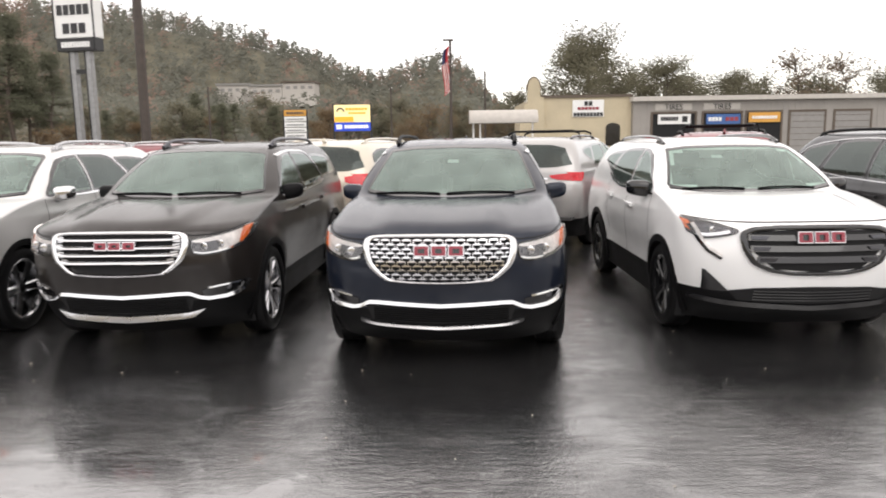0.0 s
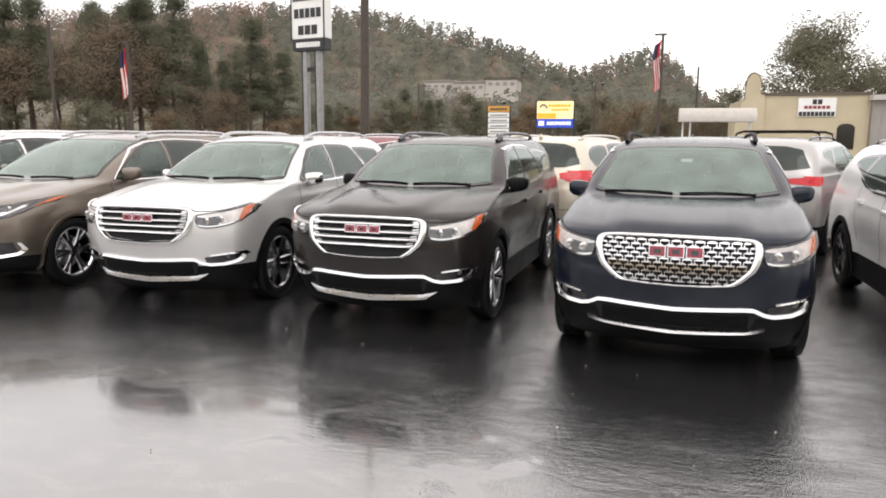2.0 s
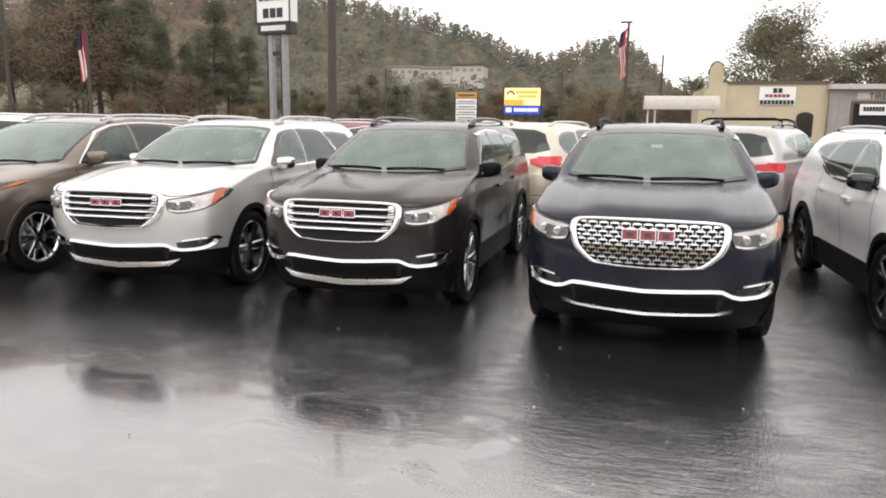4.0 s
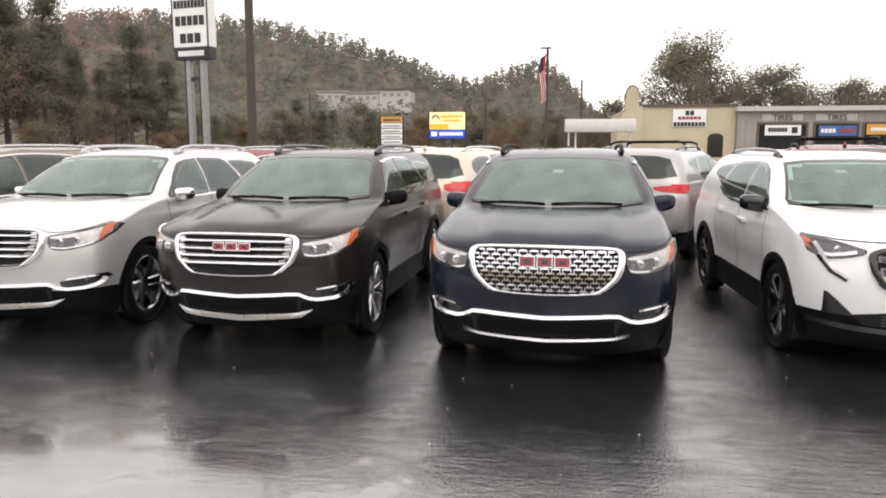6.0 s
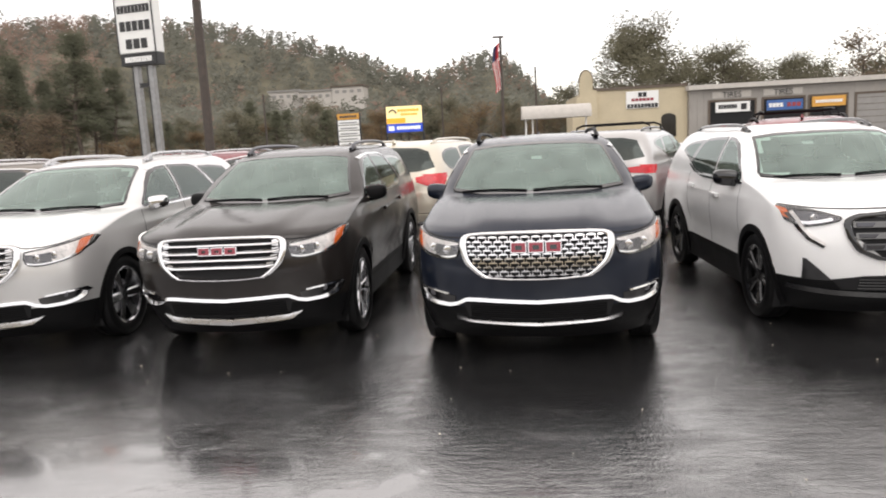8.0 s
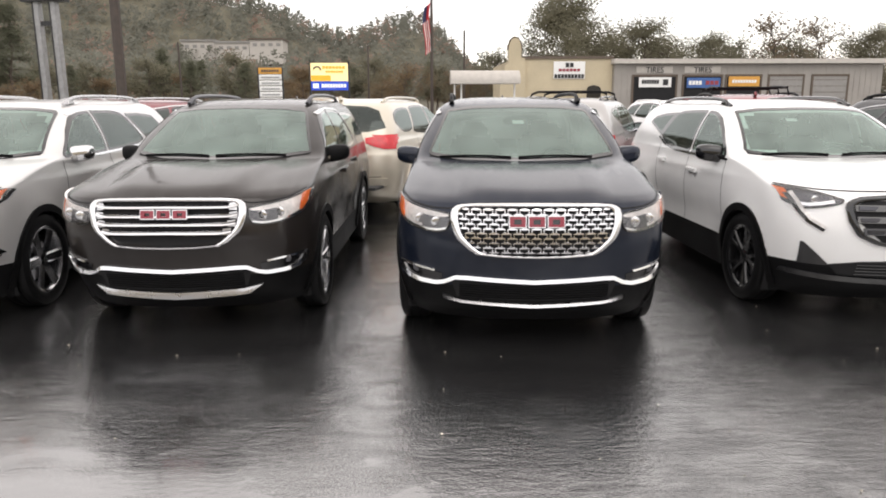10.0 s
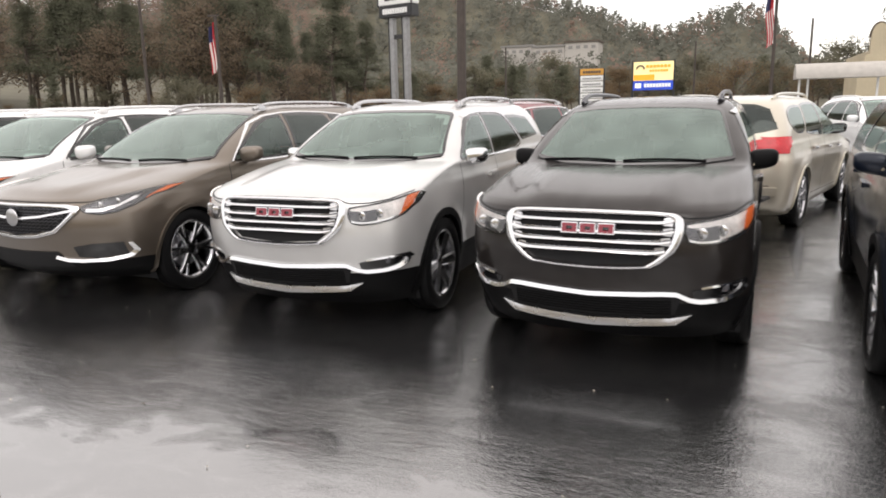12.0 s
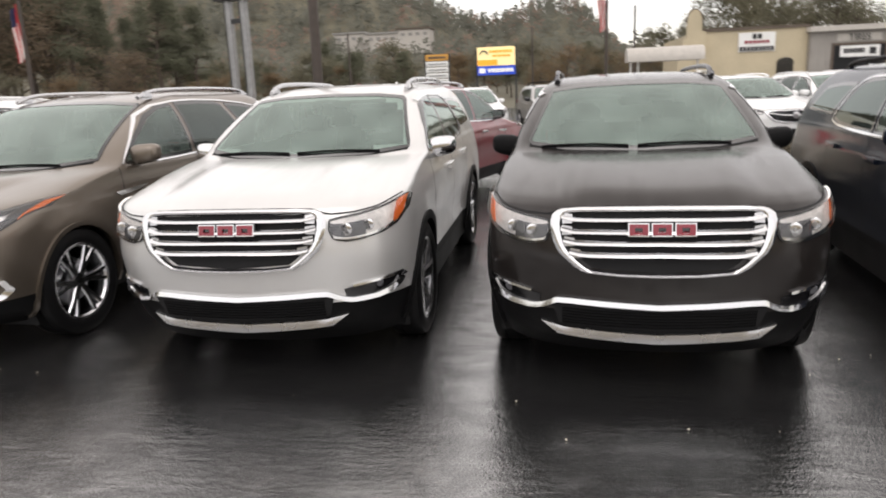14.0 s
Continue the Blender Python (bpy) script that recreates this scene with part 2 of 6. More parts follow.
def part(name, bm, mat, parent=None, label="", smooth=False, sharp=35):
    me = bpy.data.meshes.new(name)
    bm.normal_update()
    bm.to_mesh(me)
    bm.free()
    me.materials.append(mat)
    if smooth:
        me.shade_smooth()
        me.set_sharp_from_angle(angle=radians(sharp))
    ob = new(name, me)
    ob.parent = parent
    return tagged(ob, label)


def box(bm, cx, cy, cz, sx, sy, sz, bevel=0.0, m=None, taper=1.0):
    made = bmesh.ops.create_cube(bm, size=1)["verts"]
    for v in made:
        k = taper if v.co.z > 0 else 1.0
        v.co = Vector((v.co.x * sx * k, v.co.y * sy * k, v.co.z * sz))
    if bevel:
        edges = list({e for v in made for e in v.link_edges})
        made = list({v for f in bmesh.ops.bevel(bm, geom=edges, offset=bevel, segments=2, affect="EDGES")["faces"] for v in f.verts} | {v for v in made if v.is_valid})
    move = Matrix.Translation((cx, cy, cz)) @ (m or Matrix())
    for v in made:
        v.co = move @ v.co
    return made


def tube(bm, points, radius, sides=8, cap=True):
    """A round bar along points; radius a number or one per point."""
    rings = []
    pts = [Vector(p) for p in points]
    for i, p in enumerate(pts):
        d = (pts[min(i + 1, len(pts) - 1)] - pts[max(i - 1, 0)]).normalized()
        a = d.orthogonal().normalized() if abs(d.z) > 0.95 else d.cross(Vector((0, 0, 1))).normalized()
        b = d.cross(a)
        r = radius[i] if isinstance(radius, (list, tuple)) else radius
        rings.append([bm.verts.new(p + r * (math.cos(2 * math.pi * k / sides) * a + math.sin(2 * math.pi * k / sides) * b)) for k in range(sides)])
    for r0, r1 in zip(rings, rings[1:]):
        for k in range(sides):
            bm.faces.new((r0[k], r0[(k + 1) % sides], r1[(k + 1) % sides], r1[k]))
    if cap:
        bm.faces.new(rings[0][::-1])
        bm.faces.new(rings[-1])


def lathe(bm, profile, segments=40, axis="X"):
    """Turn (radius, offset) pairs round the x axis."""
    rings = [[bm.verts.new((o, r * math.cos(2 * math.pi * k / segments), r * math.sin(2 * math.pi * k / segments))) for k in range(segments)] for r, o in profile]
    for a, b in zip(rings, rings[1:]):
        for k in range(segments):
            bm.faces.new((a[k], a[(k + 1) % segments], b[(k + 1) % segments], b[k]))
    return rings


def pchip(xs, ys):
    """A smooth curve through the points that never overshoots."""
    xs, ys = np.array(xs, float), np.array(ys, float)
    h, d = np.diff(xs), np.diff(ys) / np.diff(xs)
    m = np.zeros(len(xs))
    m[0], m[-1] = d[0], d[-1]
    for i in range(1, len(xs) - 1):
        m[i] = 0 if d[i - 1] * d[i] <= 0 else 2 * d[i - 1] * d[i] / (d[i - 1] + d[i])

    def at(x):
        x = min(max(x, xs[0]), xs[-1])
        i = min(int(np.searchsorted(xs, x, side="right")) - 1, len(xs) - 2)
        t = (x - xs[i]) / h[i]
        return float((2 * t**3 - 3 * t**2 + 1) * ys[i] + (t**3 - 2 * t**2 + t) * h[i] * m[i] + (3 * t**2 - 2 * t**3) * ys[i + 1] + (t**3 - t**2) * h[i] * m[i + 1])

    return at


def resample(line, count):
    """count points at even steps along a polyline."""
    p = np.array(line, float)
    s = np.concatenate([[0], np.cumsum(np.hypot(*np.diff(p, axis=0).T))])
    u = np.linspace(0, s[-1], count)
    return np.stack([np.interp(u, s, p[:, 0]), np.interp(u, s, p[:, 1])], 1)


def inside(poly, x, y):
    hit = False
    for (x0, y0), (x1, y1) in zip(poly, poly[1:] + poly[:1]):
        if (y0 > y) != (y1 > y) and x < (x1 - x0) * (y - y0) / (y1 - y0) + x0:
            hit = not hit
    return hit


# ---- vehicles ----
# height, nose, tail, half width, front wrap, front squareness, rear wrap, rear squareness of a mid-size sport utility body
SUV = [
    (0.19, 0.24, 4.68, 0.89, 0.60, 2.5, 0.35, 2.6),
    (0.32, 0.11, 4.83, 0.905, 0.60, 2.5, 0.35, 2.8),
    (0.45, 0.06, 4.89, 0.935, 0.60, 2.5, 0.35, 3.0),
    (0.60, 0.02, 4.91, 0.952, 0.60, 2.5, 0.35, 3.0),
    (0.75, 0.00, 4.91, 0.957, 0.60, 2.5, 0.35, 3.0),
    (0.90, 0.02, 4.90, 0.953, 0.60, 2.5, 0.35, 3.0),
    (1.00, 0.055, 4.88, 0.940, 0.60, 2.5, 0.35, 3.0),
    (1.03, 0.09, 4.87, 0.935, 0.60, 2.3, 0.35, 3.0),
    (1.07, 0.25, 4.86, 0.927, 0.60, 2.3, 0.35, 3.0),
    (1.12, 0.56, 4.85, 0.918, 0.52, 2.4, 0.34, 3.0),
    (1.165, 0.95, 4.84, 0.908, 0.40, 2.6, 0.33, 3.0),
    (1.195, 1.22, 4.83, 0.895, 0.34, 2.5, 0.32, 3.0),
    (1.30, 1.41, 4.78, 0.866, 0.30, 2.4, 0.30, 3.0),
    (1.45, 1.69, 4.70, 0.805, 0.28, 2.4, 0.30, 3.0),
    (1.57, 1.94, 4.60, 0.735, 0.28, 2.4, 0.30, 3.0),
    (1.625, 2.10, 4.50, 0.690, 0.30, 2.4, 0.32, 3.0),
    (1.665, 2.34, 4.36, 0.620, 0.32, 2.4, 0.34, 2.8),
    (1.690, 2.65, 4.10, 0.500, 0.32, 2.2, 0.36, 2.6),
    (1.700, 2.90, 3.85, 0.340, 0.30, 2.0, 0.30, 2.2),
]


class Shape:
    """A car body as plan outlines stacked in height, from which panels take their places."""

    def __init__(self, long=1.0, wide=1.0, high=1.0, lower=0.0, arch=((0.97, 0.385), (3.83, 0.385)), levels=SUV, nose_in=0.0):
        rows = [(z * high - (lower if z > 0.9 else lower * z / 0.9), y0 * long + nose_in * (z < 1.1), y1 * long, w * wide, a * long, n, b * long, k) for z, y0, y1, w, a, n, b, k in levels]
        cols = list(zip(*rows))
        self.zs = cols[0]
        self.curves = [pchip(self.zs, c) for c in cols[1:]]
        self.arch, self.long = arch, long

    def at(self, z):
        return [c(z) for c in self.curves]

    def sculpt(self, y, z):
        (a, r0), (b, r1) = self.arch
        out = 0.0
        for c, r in self.arch:
            d = math.hypot(y - c, z - r)
            out += 0.018 * math.exp(-(((d - r - 0.05) / 0.07) ** 2)) * (z < 0.95)
        mid = max(0.0, 1 - abs(y - (a + b) / 2) / (0.42 * (b - a)))
        out -= 0.028 * min(1, 3 * mid) * math.exp(-(((z - 0.58) / 0.16) ** 2))
        out += 0.010 * min(1, 3 * mid) * math.exp(-(((z - 1.02) / 0.05) ** 2))
        return out

    def front(self, x, z):
        y0, y1, w, a, n, b, k = self.at(z)
        s = min(abs(x) / w, 1.0)
        y = y0 + a * (1 - (1 - s**n) ** (1 / n))
        return Vector((math.copysign(w * s, x), y, z))

    def rear(self, x, z):
        y0, y1, w, a, n, b, k = self.at(z)
        s = min(abs(x) / w, 1.0)
        return Vector((math.copysign(w * s, x), y1 - b * (1 - (1 - s**k) ** (1 / k)), z))

    def side(self, y, z, sign=1):
        y0, y1, w, a, n, b, k = self.at(z)
        s = 1.0
        if y < y0 + a:
            q = min(max(1 - (y - y0) / a, 0), 1)
            s = (1 - q**n) ** (1 / n)
        elif y > y1 - b:
            q = min(max(1 - (y1 - y) / b, 0), 1)
            s = (1 - q**k) ** (1 / k)
        return Vector((sign * (w * s + self.sculpt(y, z)), y, z))

    def place(self, face, u, z, off):
        """The point of a panel at (u, z), lifted off along the normal. Faces: F, B, R (right side), L."""
        call = {"F": lambda a, c: self.front(a, c), "B": lambda a, c: self.rear(a, c),
                "R": lambda a, c: self.side(a, c, 1), "L": lambda a, c: self.side(a, c, -1)}[face]
        p, e = call(u, z), 0.004
        if off == 0:
            return p
        du = call(u + e, z) - call(u - e, z)
        dz = call(u, z + e) - call(u, z - e)
        nrm = du.cross(dz)
        if nrm.length < 1e-12:
            return p
        nrm.normalize()
        out = Vector((0, -1, 0)) if face == "F" else Vector((0, 1, 0)) if face == "B" else Vector((1 if face == "R" else -1, 0, 0))
        if nrm.dot(out) < 0:
            nrm = -nrm
        return p + nrm * off


def patch(sh, face, top, bottom, off, thick, nu=14, nv=4, closed=False, bulge=0.0, tilt=0.0):
    """Verts and faces of a panel between two lines of (u, z) on a side of the body, with an edge that goes in by thick."""
    a, b = resample(top, nu), resample(bottom, nu)
    verts, faces = [], []
    for i in range(nu):
        for j in range(nv + 1):
            u, z = a[i] + (b[i] - a[i]) * j / nv
            v, w = j / nv, (i / (nu - 1) if not closed else 0.5)
            verts.append(sh.place(face, u, z, off + tilt * v + bulge * 16 * v * (1 - v) * (w * (1 - w) if not closed else 0.25)))
    for i in range(nu - 1):
        for j in range(nv):
            p = i * (nv + 1) + j
            faces.append((p, p + nv + 1, p + nv + 2, p + 1))
    if thick:
        rim = [i * (nv + 1) for i in range(nu)]
        low = [i * (nv + 1) + nv for i in range(nu)]
        loops = [rim, low] if closed else [rim + [(nu - 1) * (nv + 1) + j for j in range(1, nv)] + low[::-1] + [j for j in range(nv - 1, 0, -1)]]
        for loop in loops:
            base = len(verts)
            for i in loop:
                u_v = verts[i]
                ii, jj = divmod(i, nv + 1)
                u, z = a[ii] + (b[ii] - a[ii]) * jj / nv
                verts.append(sh.place(face, u, z, off - thick))
            m = len(loop)
            for i in range(m if not closed else m - 1):
                k = (i + 1) % m
                faces.append((loop[i], loop[k], base + k, base + i))
    out = Vector((0, -1, 0)) if face == "F" else Vector((0, 1, 0)) if face == "B" else Vector((1 if face == "R" else -1, 0, 0))
    score = 0.0
    for f in faces[:(nu - 1) * nv]:
        q = [verts[i] for i in f]
        score += (q[2] - q[0]).cross(q[3] - q[1]).dot(out)
    if score < 0:
        faces = [f[::-1] for f in faces]
    return verts, faces


def panel(name, sh, face, top, bottom, mat, parent, off=0.006, thick=0.01, label="", nu=14, nv=4, closed=False, bulge=0.0, tilt=0.0):
    verts, faces = patch(sh, face, top, bottom, off, thick, nu, nv, closed, bulge, tilt)
    ob = mesh_object(name, verts, faces, mat, parent, label)
    ob.data.set_sharp_from_angle(angle=radians(40))
    return ob


def both(line, s):
    return [(s * x, z) for x, z in line]


def loop_of(half):
    """A closed line, mirrored, from a half that runs from the top middle to the bottom middle."""
    return half + [(-x, z) for x, z in half[::-1]]


def ribbon(line, width):
    """Two lines on either side of a line."""
    p = np.array(line, float)
    d = np.gradient(p, axis=0)
    d /= np.linalg.norm(d, axis=1)[:, None] + 1e-9
    n = np.stack([-d[:, 1], d[:, 0]], 1) * width / 2
    return [tuple(q) for q in p + n], [tuple(q) for q in p - n]


def strip(name, sh, face, line, width, mat, parent, off=0.012, thick=0.016, label="", nu=24, tilt=0.0, bulge=0.0):
    top, bottom = ribbon([tuple(q) for q in resample(line, nu)], width)
    if sum(p[1] for p in top) < sum(p[1] for p in bottom):
        top, bottom = bottom, top
    return panel(name, sh, face, top, bottom, mat, parent, off, thick, label, nu, 4 if bulge else 2, bulge > 0, bulge, tilt)


def body_mesh(sh, car, color, clad_top, holes, clad_mat=PLASTIC):
    """The painted shell and the cladding below it, with wheel arches and window openings cut out."""
    zs = sh.zs
    k = zs[6] / 1.0
    levels = sorted({round(z, 4) for z in list(np.linspace(zs[0], zs[6], 19)) + list(np.linspace(zs[6], zs[11], 19)) + list(np.linspace(zs[11], zs[14], 14)) + list(np.linspace(zs[14], zs[-1], 14)) + [clad_top]})
    nf, ns, nb = 34, 64, 22
    grid, kinds = [], []
    for z in levels:
        y0, y1, w, a, n, b, kk = sh.at(z)
        row = []
        for i in range(nf + 1):
            ang = -1 + 2 * i / nf
            row.append((math.copysign(math.sin(abs(ang) * math.pi / 2) ** (2 / n) if abs(ang) > 0 else 0, ang), "F"))
        pts = []
        for s, f in row:
            q = abs(s)
            pts.append(Vector((s * w, y0 + a * (1 - max(0, 1 - q**n) ** (1 / n)), z)))
        low, high = zs[7], zs[11]
        if low < z < high:
            t = (z - low) / (high - low)
            rise = min(1, t * 6) * min(1, (1 - t) * 4)
            for p in pts:
                p.z += rise * (0.028 / (1 + math.exp((abs(p.x) - 0.44 - 0.14 * t) / 0.016)) - 0.006 * math.exp(-((abs(p.x) / 0.16) ** 2)))
        pts[0] = Vector((-w - sh.sculpt(y0 + a, z), y0 + a, z))
        pts[-1] = Vector((w + sh.sculpt(y0 + a, z), y0 + a, z))
        for i in (1, 2, 3, nf - 1, nf - 2, nf - 3):
            pts[i].x += math.copysign(sh.sculpt(pts[i].y, z), pts[i].x)
        for i in range(1, ns):
            y = y0 + a + (y1 - b - y0 - a) * i / ns
            pts.append(Vector((w + sh.sculpt(y, z), y, z)))
        for i in range(nb + 1):
            ang = 1 - 2 * i / nb
            s = math.copysign(math.sin(abs(ang) * math.pi / 2) ** (2 / kk) if abs(ang) > 0 else 0, ang)
            pts.append(Vector((s * w + math.copysign(sh.sculpt(y1 - b, z) * (abs(ang) > 0.95), ang), y1 - b * (1 - max(0, 1 - abs(s) ** kk) ** (1 / kk)), z)))
        for i in range(1, ns):
            y = y1 - b - (y1 - b - y0 - a) * i / ns
            pts.append(Vector((-w - sh.sculpt(y, z), y, z)))
        grid.append(pts)
    m = len(grid[0])
    region = ["F"] * nf + ["R"] * ns + ["B"] * nb + ["L"] * ns

    def gone(pts, reg):
        c = sum(pts, Vector()) / 4
        if reg in "RLF" and c.z < 1.0 and abs(c.x) > 0.6:
            for ay, r in sh.arch:
                if math.hypot(c.y - ay, c.z - r * 0.97) < r + 0.035:
                    return True
        for face, poly in holes:
            if face == reg or (face in "RL" and reg == "F" and abs(c.x) > 0.5 and (c.x > 0) == (face == "R")) or (face == "F" and reg in "RL" and c.y < 2.0):
                u = c.x if face in "FB" else c.y
                if face in "RL" and (c.x > 0) != (face == "R"):
                    continue
                if inside(poly, u, c.z):
                    return True
        return False

    made = {"body": [], "cladding": []}
    for r in range(len(levels) - 1):
        for c in range(m):
            quad = [grid[r][c], grid[r][(c + 1) % m], grid[r + 1][(c + 1) % m], grid[r + 1][c]]
            if not gone(quad, region[c]):
                made["cladding" if levels[r] < clad_top - 1e-4 else "body"].append((r, c))
    for name, cells in made.items():
        bm, at = bmesh.new(), {}

        def vert(r, c):
            if (r, c) not in at:
                p = grid[r][c].copy()
                if abs(p.x) > 0.6:
                    for ay, rad in sh.arch:
                        dy, dz = p.y - ay, p.z - rad * 0.97
                        d = math.hypot(dy, dz)
                        if rad - 0.06 < d < rad + 0.085 and p.z < 1.0:
                            near = any(cell not in solid for cell in ((r, c), (r - 1, c), (r, (c - 1) % m), (r - 1, (c - 1) % m)) if 0 <= cell[0] < len(levels) - 1)
                            if near:
                                p.y, p.z = ay + dy / d * (rad + 0.035), rad * 0.97 + dz / d * (rad + 0.035)
                at[r, c] = bm.verts.new(p)
            return at[r, c]

        solid = set(made["body"]) | set(made["cladding"])
        for r, c in cells:
            c2 = (c + 1) % m
            try:
                bm.faces.new((vert(r, c), vert(r, c2), vert(r + 1, c2), vert(r + 1, c)))
            except ValueError:
                pass
        if name == "body":
            top = [vert(len(levels) - 1, c) for c in range(m)]
            bm.faces.new(top)
        part(name, bm, color if name == "body" else clad_mat, car, "painted body shell wet with rain" if name == "body" else "black plastic lower cladding", True, 50)


def wheel_parts(car, x, y, r, width, rim_mat, style, face_mat=None):
    """wheel > tyre, rim; the outer face looks along the sign of x."""
    s = 1 if x > 0 else -1
    bm = bmesh.new()
    lathe(bm, [(0.03, 0.0), (r * 0.44, 0.0), (r * 0.46, -0.02), (r * 0.46, -0.05), (0.03, -0.05)], 32)
    hub = part("wheel", bm, SATIN, car, "steel brake disc behind the rim", True)
    bm = bmesh.new()
    h = width / 2
    ro = r * 0.70
    lathe(bm, [(ro, -h * 0.86), (ro + 0.03, -h), (r - 0.05, -h), (r - 0.012, -h * 0.86), (r, -h * 0.6), (r, -h * 0.33), (r - 0.008, -h * 0.31), (r - 0.008, -h * 0.27), (r, -h * 0.25),
               (r, h * 0.25), (r - 0.008, h * 0.27), (r - 0.008, h * 0.31), (r, h * 0.33), (r, h * 0.6), (r - 0.012, h * 0.86), (r - 0.05, h), (ro + 0.03, h), (ro, h * 0.86)], 48)
    part("tyre", bm, TYRE, hub, "black wet rubber tyre", True, 30)
    bm = bmesh.new()
    lathe(bm, [(ro - 0.015, -h * 0.8), (ro - 0.03, 0.0), (ro - 0.022, h * 0.7), (ro - 0.01, h * 0.84), (ro + 0.006, h * 0.9), (ro + 0.012, h * 0.86)], 48)
    lathe(bm, [(0.0, h * 0.62), (0.035, h * 0.64), (0.07, h * 0.58), (0.075, h * 0.2)], 24)
    spokes, spread = {"five_twin": (5, (-0.16, 0.16)), "six": (6, (0.0,)), "ten": (5, (-0.20, 0.20)), "six_split": (6, (-0.13, 0.13))}[style]
    for i in range(spokes):
        for d in spread:
            a0 = 2 * math.pi * i / spokes + d * 0.45
            a1 = 2 * math.pi * i / spokes + d * 1.25
            wid0, wid1 = (0.045, 0.036) if len(spread) == 2 else (0.075, 0.10)
            pts = []
            for a, rad, wd, xo in ((a0, 0.05, wid0, h * 0.62), ((a0 + a1) / 2, ro * 0.55, (wid0 + wid1) / 2, h * 0.74), (a1, ro - 0.012, wid1, h * 0.82)):
                t, q = Vector((0, math.cos(a), math.sin(a))), Vector((0, -math.sin(a), math.cos(a)))
                ring = []
                for e, dx in ((-0.5, -0.012), (-0.34, 0.0), (0.34, 0.0), (0.5, -0.012), (0.4, -0.045), (-0.4, -0.045)):
                    ring.append(bm.verts.new(t * rad + q * wd * e + Vector((xo + dx, 0, 0))))
                pts.append(ring)
            for p, q in zip(pts, pts[1:]):
                for k in range(6):
                    bm.faces.new((p[k], p[(k + 1) % 6], q[(k + 1) % 6], q[k]))
    rim = part("rim", bm, rim_mat, hub, "", True, 30)
    hub.matrix_local = pose(x, y, r, 0, 0, 0 if s > 0 else 180)
    return hub


def seats(car, sh, mat, long=1.0, low=0.0):
    for i, (sx, sy) in enumerate(((-0.38, 2.35), (0.38, 2.35), (-0.38, 3.25), (0.38, 3.25))):
        bm = bmesh.new()
        box(bm, sx, sy * long, 0.72 - low, 0.52, 0.5, 0.16, 0.05)
        box(bm, sx, sy * long + 0.28, 1.02 - low, 0.5, 0.14, 0.56, 0.05, pose(0, 0, 0, -14))
        box(bm, sx, sy * long + 0.36, 1.36 - low, 0.27, 0.10, 0.17, 0.04, pose(0, 0, 0, -8))
        part("seat", bm, mat, car, "car seat with a headrest, behind the glass", True)
    bm = bmesh.new()
    box(bm, 0, 1.55 * long, 1.03 - low, 1.5, 0.5, 0.2, 0.06)
    box(bm, 0, 1.72 * long, 0.85 - low, 1.5, 0.3, 0.5, 0.05)
    box(bm, 0.38, 1.68 * long, 1.13 - low, 0.42, 0.18, 0.09, 0.035)
    part("dashboard", bm, CABIN, car, "dark dashboard", True)
    bm = bmesh.new()
    ring = [(0.38 + 0.185 * math.cos(a), 1.95 * long + 0.06 * math.sin(a), 1.07 - low + 0.17 * math.sin(a)) for a in np.linspace(0, 2 * math.pi, 25)]
    tube(bm, ring, 0.016, 6, False)
    box(bm, 0.38, 1.95 * long, 1.06 - low, 0.3, 0.04, 0.05, 0.015)
    part("steering_wheel", bm, CABIN, car, "black steering wheel", True)
    bm = bmesh.new()
    box(bm, 0, 3.2 * long, 0.5 - low, 1.6, 3.6 * long, 0.04)
    box(bm, 0, 1.45 * long, 0.72 - low, 1.6, 0.04, 0.5)
    box(bm, 0, 4.3 * long, 0.8 - low, 1.5, 0.04, 0.6)
    part("cabin_floor", bm, CABIN, car)


def under(car, sh):
    (a, r), (b, r2) = sh.arch
    bm = bmesh.new()
    box(bm, 0, (a + b) / 2, 0.32, 1.15, b - a + 1.3, 0.2)
    box(bm, 0, (a + b) / 2, 0.34, 1.66, b - a - 2 * r - 0.1, 0.18)
    for y in (a, b):
        box(bm, 0, y, r, 1.5, 0.12, 0.12)
    part("underbody", bm, DARK, car, "dark underbody")
    for y, rad in sh.arch:
        for s in (-1, 1):
            bm = bmesh.new()
            prev = None
            for i in range(19):
                ang = radians(-28 + 236 * i / 18)
                q = [bm.verts.new((s * xx, y + (rad + 0.04) * math.cos(ang), rad * 0.97 + (rad + 0.04) * math.sin(ang))) for xx in (0.90, 0.55)]
                if prev:
                    bm.faces.new((prev[0], prev[1], q[1], q[0]))
                prev = q
            ring = [bm.verts.new((s * 0.55, y + (rad + 0.04) * math.cos(radians(-28 + 236 * i / 18)), rad * 0.97 + (rad + 0.04) * math.sin(radians(-28 + 236 * i / 18)))) for i in range(19)]
            bm.faces.new(ring)
            part("wheel_well", bm, DARK, car, "dark wheel well liner", True)


def arch_trim(car, sh, mat, width=0.055):
    for y, rad in sh.arch:
        for face in "RL":
            a0, a1 = (-12, 196)
            outer = [(y + (rad + 0.03 + width) * math.cos(radians(t)), rad * 0.97 + (rad + 0.03 + width) * math.sin(radians(t))) for t in np.linspace(a0, a1, 25)]
            inner = [(y + (rad + 0.03) * math.cos(radians(t)), rad * 0.97 + (rad + 0.03) * math.sin(radians(t))) for t in np.linspace(a0, a1, 25)]
            panel("arch_moulding", sh, face, outer, inner, mat, car, 0.012, 0.05, "wheel arch moulding", 30, 2)


